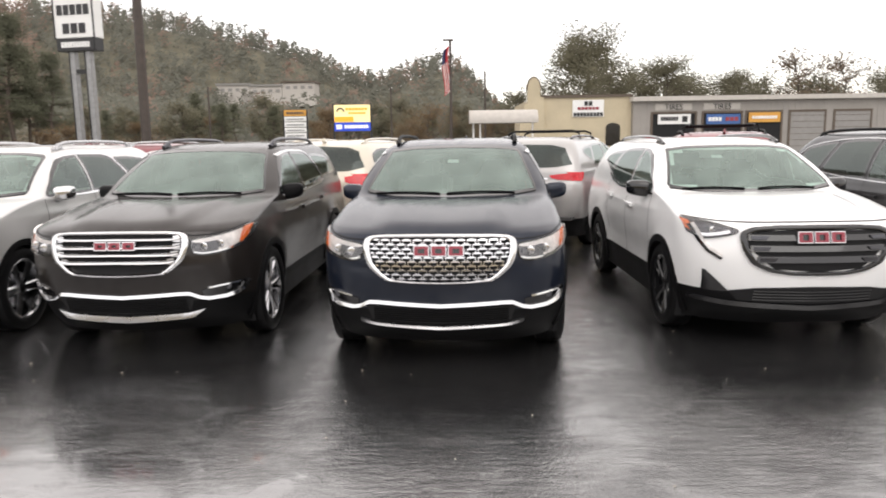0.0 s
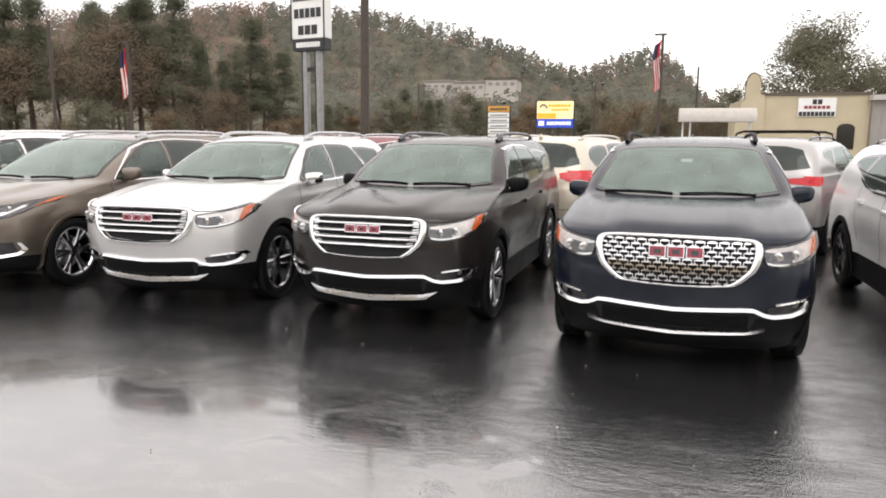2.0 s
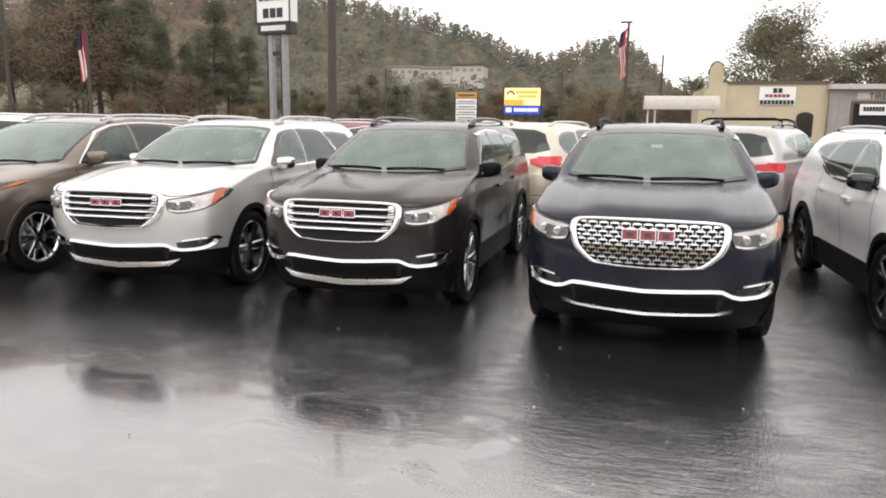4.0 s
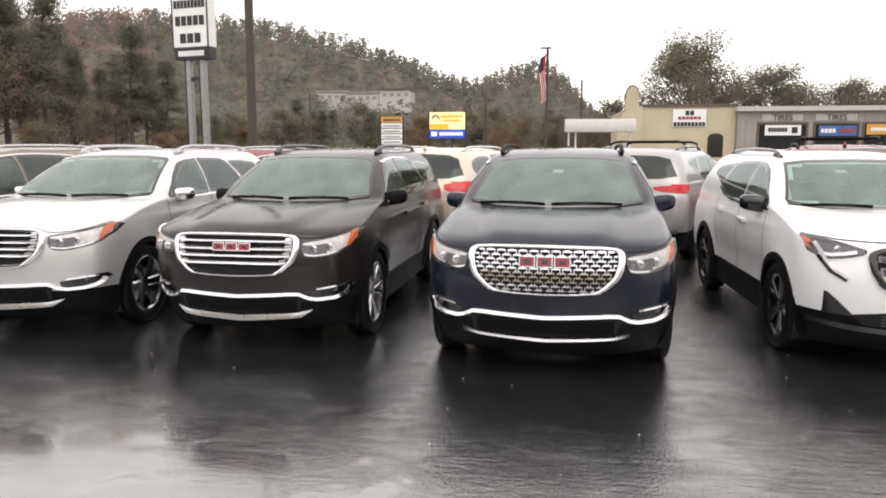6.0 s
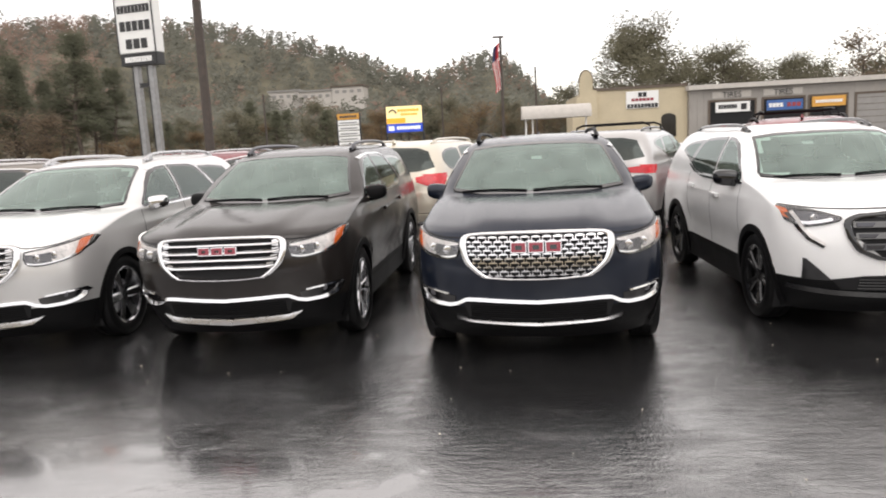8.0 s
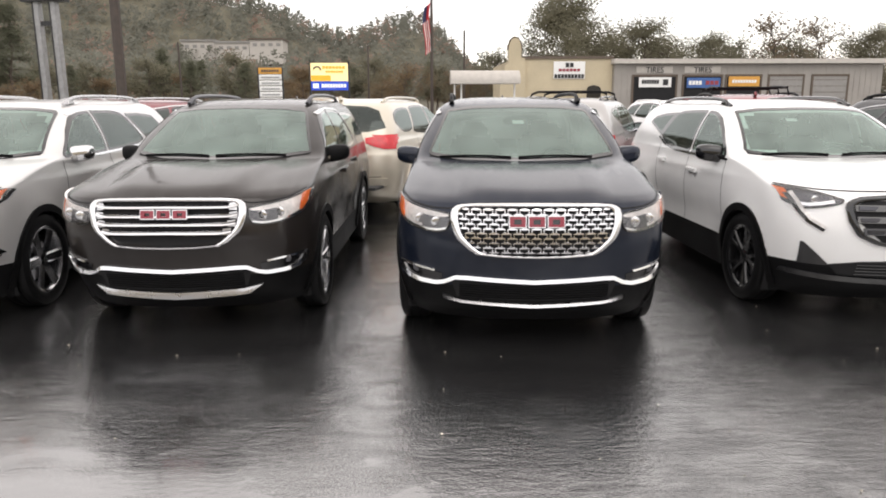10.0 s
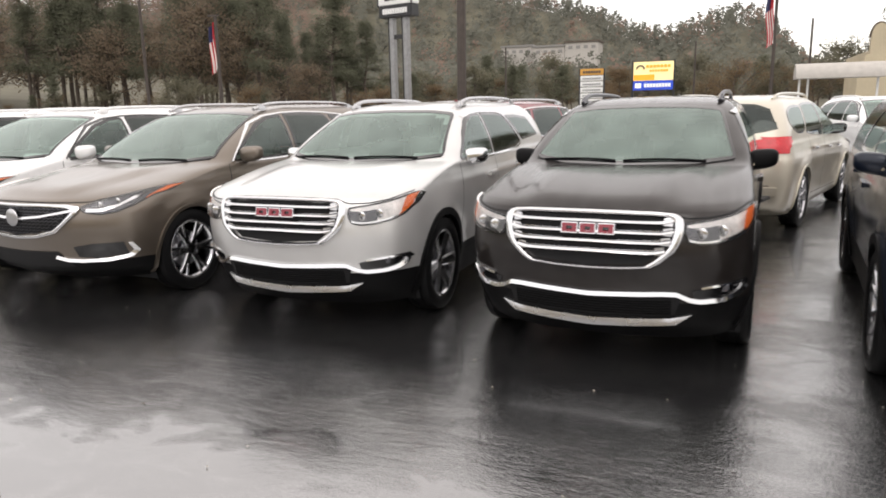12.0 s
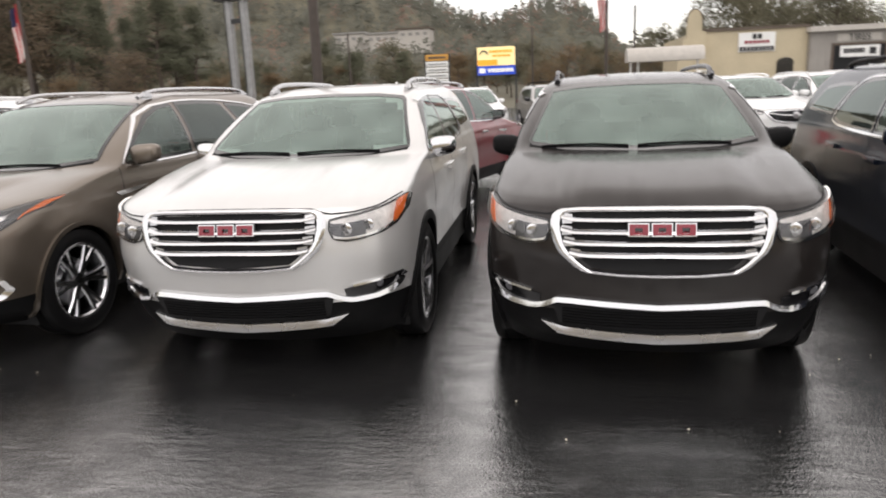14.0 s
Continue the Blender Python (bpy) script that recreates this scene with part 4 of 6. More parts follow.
S_TRIM = [(1.74, 1.135), (2.4, 1.138), (3.2, 1.16), (3.8, 1.20), (4.3, 1.27), (4.62, 1.36), (4.4, 1.52), (4.1, 1.575), (3.6, 1.615), (3.1, 1.628), (2.75, 1.62), (2.45, 1.59), (2.2, 1.515), (2.0, 1.395), (1.80, 1.25), (1.70, 1.15)]
S_REAR = ([(-0.62, 1.56), (0, 1.59), (0.62, 1.56)], [(-0.74, 1.20), (-0.5, 1.14), (0, 1.12), (0.5, 1.14), (0.74, 1.20)])


def sleek_suv(label, color, trim=CHROME, rail_mat=SATIN, mirror_mat=None, rim=RIM_SILVER, style="six_split", clad=PLASTIC, seat_mat=SEAT, tail="wide", name="sport_utility_vehicle", rounded=False):
    """A long sport utility with a winged grille, swept lamps and a curved bright line over the windows."""
    car = start(name, label)
    sh = Shape(arch=S_ARCH, levels=SLEEK)
    sides, back = S_SIDES, S_REAR
    if rounded:
        back = ([(-0.66, 1.54), (-0.5, 1.60), (0, 1.625), (0.5, 1.60), (0.66, 1.54)], [(-0.80, 1.30), (-0.6, 1.25), (0, 1.235), (0.6, 1.25), (0.80, 1.30)])
    up = 0.09 if rounded else 0.0
    if rounded:
        sides = S_SIDES[:2] + [([(3.72, 1.56), (4.0, 1.57), (4.3, 1.55), (4.52, 1.50), (4.6, 1.44)], [(3.86, 1.28), (4.05, 1.24), (4.3, 1.24), (4.5, 1.29), (4.62, 1.38)], TINTED)]
    shell(car, sh, color, 0.42, S_SHIELD, sides, back, clad)
    windows(car, sh, S_SHIELD, sides, back, None if rounded else (S_TRIM, trim), trim_width=0.014)
    under(car, sh)
    seats(car, sh, seat_mat, 1.08, 0.02)
    arch_trim(car, sh, color, 0.03)
    for x in (-0.87, 0.87):
        for y, r in S_ARCH:
            wheel_parts(car, x, y, r, 0.24, rim, style)
    mirror_parts(car, 1.0, 1.90, 1.215, mirror_mat or color)
    rails(car, sh, 1.672, 2.45, 4.5, rail_mat, 0.64, 0.045)
    cowl(car, sh, 1.162, 0.80)
    wipers(car, sh, 1.165, ((-0.7, -0.1), (0.02, 0.6)))
    shut_lines(car, sh, [[(1.52, 0.48), (1.58, 0.8), (1.64, 1.13)], [(2.76, 0.36), (2.76, 1.15)], [(3.56, 0.62), (3.70, 0.9), (3.72, 1.18)], [(1.55, 0.36), (3.6, 0.38)]])
    handles(car, sh, ((2.42, 0.97), (3.40, 1.0)), trim if trim is CHROME else color)
    strip("hood_edge", sh, "F", [(-0.97, 1.024), (-0.85, 0.965), (-0.7, 0.918), (-0.45, 0.918), (0, 0.922), (0.45, 0.918), (0.7, 0.918), (0.85, 0.965), (0.97, 1.024)], 0.008, DARK, car, 0.002, 0.0, "dark gap at the hood", 60)
    frame_half = [(0, 0.90), (0.3, 0.902), (0.55, 0.895), (0.66, 0.875), (0.63, 0.83), (0.55, 0.75), (0.46, 0.675), (0.25, 0.625), (0, 0.61)]
    inner_half = [(0, 0.878), (0.3, 0.88), (0.53, 0.872), (0.60, 0.855), (0.58, 0.82), (0.52, 0.755), (0.44, 0.695), (0.24, 0.65), (0, 0.635)]
    # near-black sheet in place of the shade behind the diamond mesh
    g = panel("grille", sh, "F", [(-0.60, 0.86), (-0.53, 0.875), (0, 0.882), (0.53, 0.875), (0.60, 0.86)], [(-0.57, 0.80), (-0.44, 0.695), (0, 0.635), (0.44, 0.695), (0.57, 0.80)], DARK, car, 0.004, 0.0, "near-black sheet for the shade behind the mesh", 24, 8)
    panel("grille_frame", sh, "F", loop_of(frame_half), loop_of(inner_half), CHROME, g, 0.022, 0.03, "slim chrome grille surround", 80, 3, True, bulge=0.005)
    verts, faces = [], []
    for i in range(9):
        z = 0.862 - 0.025 * i
        x = half_width_at(inner_half, z) - 0.02
        for k in range(int(2 * x / 0.045)):
            a = -x + 0.045 * k + (0.0225 if i % 2 else 0)
            v, f = patch(sh, "F", [(a, z), (a + 0.022, z + 0.013), (a + 0.045, z)], [(a, z - 0.006), (a + 0.022, z + 0.007), (a + 0.045, z - 0.006)], 0.014, 0.01, 3, 1)
            faces += [tuple(j + len(verts) for j in q) for q in f]
            verts += v
    tagged(mesh_object("grille_mesh", verts, faces, RIM_DARK, g, "grey diamond mesh", False), kind="stuff")
    strip("grille_wing", sh, "F", [(-0.62, 0.855), (-0.3, 0.80), (-0.12, 0.785), (0.12, 0.785), (0.3, 0.80), (0.62, 0.855)], 0.02, CHROME, g, 0.018, 0.02, "thin chrome wing across the grille", 40, tilt=0.012)
    bm = bmesh.new()
    p = sh.place("F", 0, 0.785, 0.03)
    bmesh.ops.create_uvsphere(bm, u_segments=24, v_segments=12, radius=0.075)
    for v in bm.verts:
        v.co = Vector((v.co.x, v.co.y * 0.22, v.co.z)) + p
    part("round_badge", bm, SATIN, g, "round chrome badge", True)
    lamp(car, sh, "F", [(0.655, 0.885), (0.75, 0.918), (0.84, 0.950), (0.91, 0.978), (0.955, 1.005), (0.970, 1.018)], [(0.65, 0.865), (0.70, 0.835), (0.80, 0.820), (0.89, 0.835), (0.945, 0.875), (0.975, 0.965)], LAMP_DARK,
         amber=([(0.960, 1.0), (0.970, 1.012)], [(0.962, 0.915), (0.974, 0.968)]), eyes=((0.78, 0.885, 0.03), (0.86, 0.91, 0.03)), led=[(0.70, 0.85), (0.80, 0.848), (0.88, 0.878), (0.93, 0.945), (0.94, 0.97)])
    panel("lower_intake", sh, "F", [(-0.40, 0.50), (0, 0.49), (0.40, 0.50)], [(-0.5, 0.37), (0, 0.345), (0.5, 0.37)], DARK, car, 0.008, 0.015, "black lower intake", 24, 5)
    for s in (1, -1):
        panel("fog_pocket", sh, "F", both([(0.56, 0.545), (0.72, 0.572), (0.90, 0.575)], s), both([(0.58, 0.455), (0.72, 0.445), (0.90, 0.465)], s), GLOSS_BLACK, car, 0.006, 0.01, "black fog lamp pocket", 14, 4)
        strip("fog_trim", sh, "F", both([(0.38, 0.46), (0.48, 0.435), (0.60, 0.43), (0.78, 0.435), (0.90, 0.455), (0.935, 0.50), (0.925, 0.57)], s), 0.018, CHROME if trim is CHROME else GLOSS_BLACK, car, 0.012, 0.02, "chrome sweep under the fog lamp", 40, tilt=0.02)
    if trim is CHROME:
        for face in "RL":
            panel("fender_vent", sh, face, [(1.50, 0.955), (1.90, 0.975)], [(1.55, 0.925), (1.85, 0.948)], CHROME, car, 0.012, 0.015, "slim chrome fender vent", 12, 2)
    # tail
    for s in (1, -1):
        if tail == "wide":
            inner = 0.54 if rounded else 0.42
            t = panel("tail_light", sh, "B", both([(inner, 1.07 + up), (inner + 0.14, 1.095 + up), (0.8, 1.115 + up), (0.93, 1.12 + up)], s), both([(inner + 0.02, 1.0 + up), (inner + 0.14, 0.955 + up), (0.8, 0.92 + up), (0.945, 0.915 + up)], s), RED_LENS, car, 0.012, 0.02, "red wraparound tail light", 24, 6)
            if not rounded:
                strip("reversing_light", sh, "B", both([(0.5, 1.03 + up), (0.62, 1.03 + up), (0.72, 1.03 + up)], s), 0.03, LAMP_BOWL, t, 0.018, 0.006, "pale reversing light", 10)
            face = "R" if s > 0 else "L"
            panel("tail_light_side", sh, face, [(4.76, 1.10 + up), (4.88, 1.11 + up), (5.0, 1.115 + up)], [(4.80, 1.0 + up), (4.88, 0.955 + up), (5.0, 0.935 + up)], RED_LENS, car, 0.012, 0.02, "red side of the tail light", 12, 4)
    strip("tailgate_line", sh, "B", [(-0.78, 0.62), (0, 0.60), (0.78, 0.62)], 0.01, DARK, car, 0.002, 0.0, "dark gap under the tailgate", 30)
    strip("tailgate_chrome", sh, "B", [(-0.42, 1.02), (0, 1.03), (0.42, 1.02)], 0.03, trim, car, 0.012, 0.02, "bright strip on the tailgate", 20)
    panel("number_plate", sh, "B", [(-0.26, 0.93), (0.26, 0.93)], [(-0.26, 0.78), (0.26, 0.78)], PAPER, car, 0.012, 0.015, "pale plate on the tailgate", 6, 2)
    panel("bumper_step", sh, "B", [(-0.85, 0.60), (0, 0.62), (0.85, 0.60)], [(-0.85, 0.50), (0, 0.50), (0.85, 0.50)], color, car, 0.03, 0.05, "rear bumper", 24, 3)
    bm = bmesh.new()
    box(bm, 0, 4.55, 1.715, 0.06, 0.2, 0.08, 0.02, pose(0, 0, 0, 12), 0.3)
    part("roof_fin", bm, color, car, "shark fin aerial", True)
    return car


C_ARCH = ((0.93, 0.37), (3.655, 0.37))
C_SHIELD = ([(-0.60, 1.545), (-0.4, 1.568), (0, 1.575), (0.4, 1.568), (0.60, 1.545)], [(-0.745, 1.215), (-0.5, 1.185), (0, 1.178), (0.5, 1.185), (0.745, 1.215)])
C_SIDES = [
    ([(1.54, 1.23), (1.74, 1.38), (1.92, 1.48), (2.08, 1.53), (2.28, 1.548)], [(1.48, 1.16), (1.8, 1.155), (2.05, 1.158), (2.28, 1.16)], SIDE_GLASS),
    ([(2.35, 1.548), (2.7, 1.545), (3.0, 1.532), (3.1, 1.51)], [(2.35, 1.16), (2.7, 1.165), (3.05, 1.20), (3.28, 1.27)], TINTED),
    ([(3.17, 1.515), (3.5, 1.50), (3.75, 1.47)], [(3.36, 1.30), (3.6, 1.36), (3.85, 1.42)], TINTED),
]
C_REAR = ([(-0.60, 1.50), (-0.4, 1.545), (0, 1.555), (0.4, 1.545), (0.60, 1.50)], [(-0.74, 1.26), (-0.5, 1.22), (0, 1.21), (0.5, 1.22), (0.74, 1.26)])


def compact_suv(label, color, rim=RIM_BLACK, style="five_twin", mirror_mat=GLOSS_BLACK, rack=False, trim=GLOSS_BLACK, high=1.0):
    """A compact sport utility with a black rounded grille and C-shaped lamps."""
    car = start("compact_sport_utility", label)
    sh = Shape(0.942, 0.962, 0.983, arch=C_ARCH)
    shell(car, sh, color, 0.47, C_SHIELD, C_SIDES, C_REAR)
    line = [(1.42, 1.14), (2.2, 1.138), (2.7, 1.145), (3.1, 1.185), (3.35, 1.26)]
    windows(car, sh, C_SHIELD, C_SIDES, C_REAR, (line, trim))
    for face in "RL":
        panel("pillar_black", sh, face, [(3.08, 1.53), (3.19, 1.53)], [(3.27, 1.26), (3.39, 1.29)], GLOSS_BLACK, car, 0.004, 0.004, "black pillar between the panes", 6, 6)
    under(car, sh)
    seats(car, sh, SEAT_DARK, 0.94, 0.02)
    arch_trim(car, sh, PLASTIC, 0.06)
    for x in (-0.815, 0.815):
        for y, r in C_ARCH:
            wheel_parts(car, x, y, r, 0.23, rim, style)
    mirror_parts(car, 0.95, 1.62, 1.185, mirror_mat, 1.0)
    rails(car, sh, 1.615, 2.1, 4.0, GLOSS_BLACK, 0.60, 0.05)
    if rack:
        for y in (2.5, 3.4):
            bm = bmesh.new()
            tube(bm, [(-0.62, y, 1.64), (-0.6, y, 1.73), (-0.5, y, 1.765), (0.5, y, 1.765), (0.6, y, 1.73), (0.62, y, 1.64)], 0.018, 8)
            part("rack_bar", bm, PLASTIC, car, "black roof rack bar", True)
    cowl(car, sh, 1.182, 0.74)
    wipers(car, sh, 1.185, ((-0.65, -0.1), (0.02, 0.55)))
    shut_lines(car, sh, [[(1.36, 0.5), (1.40, 0.8), (1.43, 1.13)], [(2.31, 0.42), (2.31, 1.14)], [(3.12, 0.62), (3.22, 0.9), (3.24, 1.18)], [(1.36, 0.42), (3.15, 0.44)]])
    handles(car, sh, ((2.0, 0.98), (2.92, 1.02)), color)
    strip("hood_edge", sh, "F", [(-0.88, 1.03), (-0.7, 1.012), (-0.5, 1.008), (0, 1.012), (0.5, 1.008), (0.7, 1.012), (0.88, 1.03)], 0.008, DARK, car, 0.002, 0.0, "dark gap at the hood", 50)
    frame_half = [(0, 0.985), (0.3, 0.983), (0.48, 0.97), (0.555, 0.94), (0.57, 0.90), (0.55, 0.80), (0.49, 0.70), (0.36, 0.64), (0.2, 0.615), (0, 0.61)]
    inner_half = [(0, 0.955), (0.3, 0.953), (0.45, 0.942), (0.51, 0.92), (0.525, 0.89), (0.505, 0.80), (0.45, 0.715), (0.33, 0.662), (0.2, 0.64), (0, 0.636)]
    # body is not cut here; a near-black sheet paints the grille's inner shade
    g = panel("grille", sh, "F", [(-0.52, 0.91), (-0.45, 0.945), (0, 0.957), (0.45, 0.945), (0.52, 0.91)], [(-0.51, 0.82), (-0.33, 0.66), (0, 0.635), (0.33, 0.66), (0.51, 0.82)], DARK, car, 0.004, 0.0, "near-black sheet for the shade behind the bars", 24, 8)
    panel("grille_frame", sh, "F", loop_of(frame_half), loop_of(inner_half), GLOSS_BLACK, g, 0.02, 0.03, "gloss black grille surround", 80, 3, True, bulge=0.006)
    for z in (0.895, 0.815, 0.735):
        x = half_width_at(inner_half, z) - 0.01
        panel("grille_bar", sh, "F", [(-x, z + 0.022), (0, z + 0.022), (x, z + 0.022)], [(-x, z - 0.022), (0, z - 0.022), (x, z - 0.022)], GLOSS_BLACK, g, 0.016, 0.02, "gloss black grille bar", 24, 3, tilt=0.015)
        for s in (-1, 1):
            panel("bar_end", sh, "F", [(s * (x - 0.02), z + 0.012), (s * (x - 0.14), z + 0.012)], [(s * (x - 0.02), z - 0.014), (s * (x - 0.12), z - 0.014)], RIM_DARK, g, 0.034, 0.02, "grey end of the bar", 6, 2)
    badge(car, sh, "F", -0.18, 0.18, 0.855, 0.935, 0.035)
    lamp(car, sh, "F", [(0.575, 0.948), (0.66, 0.976), (0.76, 1.0), (0.84, 1.014), (0.885, 1.02)], [(0.585, 0.928), (0.66, 0.905), (0.74, 0.888), (0.80, 0.878), (0.878, 0.920)], LAMP_DARK,
         amber=([(0.862, 1.0), (0.892, 1.012)], [(0.85, 0.925), (0.884, 0.945)]), eyes=((0.735, 0.942, 0.028),), led=[(0.63, 0.935), (0.70, 0.918), (0.77, 0.905), (0.83, 0.91)])
    for s in (1, -1):
        strip("light_blade", sh, "F", both([(0.845, 0.985), (0.80, 0.87), (0.755, 0.80), (0.68, 0.748)], s), 0.020, LAMP_BOWL, car, 0.014, 0.02, "clear light blade below the lamp", 24)
        strip("light_blade_edge", sh, "F", both([(0.865, 0.975), (0.82, 0.86), (0.772, 0.785), (0.685, 0.728)], s), 0.022, GLOSS_BLACK, car, 0.012, 0.018, "black edge of the light blade", 24)
        panel("side_intake", sh, "F", both([(0.80, 0.635), (0.78, 0.63)], s), both([(0.79, 0.465), (0.615, 0.465)], s), GLOSS_BLACK, car, 0.006, 0.012, "black triangular side intake", 10, 8)
    panel("lower_intake", sh, "F", [(-0.62, 0.475), (-0.42, 0.505), (0, 0.515), (0.42, 0.505), (0.62, 0.475)], [(-0.55, 0.40), (0, 0.375), (0.55, 0.40)], DARK, car, 0.012, 0.02, "black lower intake", 30, 6)
    for i in range(4):
        strip("intake_slat", sh, "F", [(-0.45, 0.485 - 0.024 * i), (0, 0.478 - 0.024 * i), (0.45, 0.485 - 0.024 * i)], 0.010, GLOSS_BLACK, car, 0.018, 0.012, "black slat in the intake", 18)
    strip("bumper_lip", sh, "F", [(-0.85, 0.40), (-0.6, 0.375), (0, 0.345), (0.6, 0.375), (0.85, 0.40)], 0.04, GLOSS_BLACK, car, 0.02, 0.03, "black bumper lip", 40)
    # tail
    wide = 0.88 if rack else 0.74
    for s in (1, -1):
        face = "R" if s > 0 else "L"
        panel("tail_light", sh, "B", both([(0.42, 1.105), (0.55, 1.12), (wide - 0.08, 1.14), (wide, 1.145)], s), both([(0.45, 1.065), (0.55, 1.04), (wide - 0.08, 1.025), (wide, 1.02)], s), RED_LENS, car, 0.012, 0.02, "slim red tail light", 18, 4)
        if rack:
            panel("tail_light_side", sh, face, [(4.30, 1.142), (4.4, 1.147), (4.5, 1.15)], [(4.33, 1.06), (4.4, 1.035), (4.5, 1.02)], RED_LENS, car, 0.012, 0.02, "red side of the tail light", 10, 3)
    strip("tailgate_chrome", sh, "B", [(-0.40, 1.055), (0, 1.06), (0.40, 1.055)], 0.025, CHROME if trim is CHROME else GLOSS_BLACK, car, 0.012, 0.02, "strip across the tailgate", 20)
    panel("number_plate", sh, "B", [(-0.26, 0.93), (0.26, 0.93)], [(-0.26, 0.78), (0.26, 0.78)], PAPER, car, 0.012, 0.015, "pale plate on the tailgate", 6, 2)
    panel("sticker", sh, "F", [(-0.22, 1.50), (-0.12, 1.50)], [(-0.22, 1.475), (-0.12, 1.475)], PAPER, car, -0.01, 0.0, "white paper sticker behind the glass", 4, 2)
    bm = bmesh.new()
    p = sh.place("F", 0, 1.54, -0.05)
    box(bm, p.x, p.y + 0.02, p.z, 0.10, 0.06, 0.06, 0.015)
    box(bm, p.x, p.y + 0.17, p.z - 0.035, 0.23, 0.04, 0.065, 0.015)
    part("rear_view_mirror", bm, CABIN, car, "rear-view mirror behind the glass", True)
    return car


# ---- ground and distance ----
def ground_height(x, y):
    """The flat lot, a verge beyond it, then wooded hills."""
    h = 0.0
    if y > 75:
        h += min((y - 75) * 0.02, 2.0)
    for hx, hy, sx, sy, top in HILLS:
        h += top * math.exp(-(((x - hx) / sx) ** 2) - ((y - hy) / sy) ** 2)
    far = max(0.0, -x - 62)
    return h * min(1.0, max(0.0, (y - 70) / 40)) + min(far * 0.12, 14.0)


HILLS = [(-215, 350, 85, 75, 40), (-125, 360, 62, 70, 29), (-62, 370, 50, 65, 25), (3, 350, 27, 50, 29), (95, 450, 120, 60, 12), (-310, 260, 80, 110, 32)]
ground_mat_verge = material("rough_grass", (0.12, 0.11, 0.075), 0.9, var=0.4, scale=0.15, fine=3, bump=0.4, bump_scale=4)
verts, faces = [], []
gx = [-900, -600] + list(np.linspace(-420, 300, 73)) + [500, 900]
gy = [-900, -500, -200, -60, 0, 40, 75] + list(np.linspace(85, 480, 41)) + [700, 1200, 2500]
for y in gy:
    for x in gx:
        verts.append((x, y, ground_height(x, y) - 0.012))
for j in range(len(gy) - 1):
    for i in range(len(gx) - 1):
        p = j * len(gx) + i
        faces.append((p, p + 1, p + len(gx) + 1, p + len(gx)))
tagged(mesh_object("ground", verts, faces, ground_mat_verge), "brown grassy ground rising into wooded hills", "ground", kind="structure")
nx, ny = 46, 36
verts = [(-46 + 2.2 * i, -30 + 2.7 * j, 0.0) for j in range(ny) for i in range(nx)]
faces = [(j * nx + i, j * nx + i + 1, (j + 1) * nx + i + 1, (j + 1) * nx + i) for j in range(ny - 1) for i in range(nx - 1)]
tagged(mesh_object("pavement", verts, faces, ASPHALT), "dark sealed asphalt car lot, wet and mirroring", "asphalt", kind="structure")


# ---- the lot's vehicles ----
blue = large_suv("dark blue sport utility with a chrome mesh grille, wet with rain", P_BLUE, "mesh", SEAT, PLASTIC, style="ten", sticker=True)
blue.matrix_basis = pose(-0.03, 4.83, 0, 0, 0, -4.5) @ Matrix.Diagonal((0.968, 1, 1, 1))
grey = large_suv("smoky grey sport utility with a barred chrome grille, wet", P_GREY, "bars", SEAT_DARK, RIM_DARK, PLASTIC, style="five_twin")
grey.matrix_basis = pose(-2.49, 5.27, 0, 0, 0, -2.5) @ Matrix.Diagonal((0.955, 1, 1, 1))
silver = large_suv("silver sport utility with a barred chrome grille, wet", P_SILVER, "bars", SEAT_DARK, SATIN, CHROME, rim=RIM_SILVER, style="six")
silver.matrix_basis = pose(-4.78, 5.37, 0, 0, 0, 0) @ Matrix.Diagonal((0.968, 1, 1, 1))
bronze = sleek_suv("bronze sport utility with a diamond mesh grille, wet", P_BRONZE)
bronze.matrix_basis = pose(-7.38, 5.26, 0, 0, 0, -3)
white = compact_suv("white compact sport utility with black trim and wheels", P_WHITE)
white.matrix_basis = pose(2.85, 5.22, 0, 0, 0, -1)
cream = sleek_suv("cream sport utility with red wraparound tail lights", P_CREAM, rail_mat=P_CREAM, mirror_mat=GLOSS_BLACK, rounded=True, clad=P_CREAM, style="ten")
cream.matrix_basis = pose(-0.60, 15.6, 0, 0, 0, 164)
rear_silver = compact_suv("pewter grey compact sport utility with roof rack bars", P_PEWTER, RIM_SILVER, "ten", GLOSS_BLACK, True, CHROME)
rear_silver.matrix_basis = pose(3.1, 15.0, 0, 0, 0, 156) @ Matrix.Diagonal((1, 1, 1.03, 1))
red = sleek_suv("dark red sport utility parked behind the front row", P_RED, rail_mat=SATIN, mirror_mat=GLOSS_BLACK)
red.matrix_basis = pose(-4.3, 15.55, 0, 0, 0, 164)
white_left = sleek_suv("white sport utility at the end of the row", P_WHITE, trim=GLOSS_BLACK, rail_mat=P_WHITE, mirror_mat=P_WHITE)
white_left.matrix_basis = pose(-9.75, 5.35, 0, 0, 0, 0)
graphite = sleek_suv("graphite grey sport utility with black trim, wet", P_DARK, trim=SATIN, rail_mat=PLASTIC)
graphite.matrix_basis = pose(5.75, 5.35, 0, 0, 0, -2)


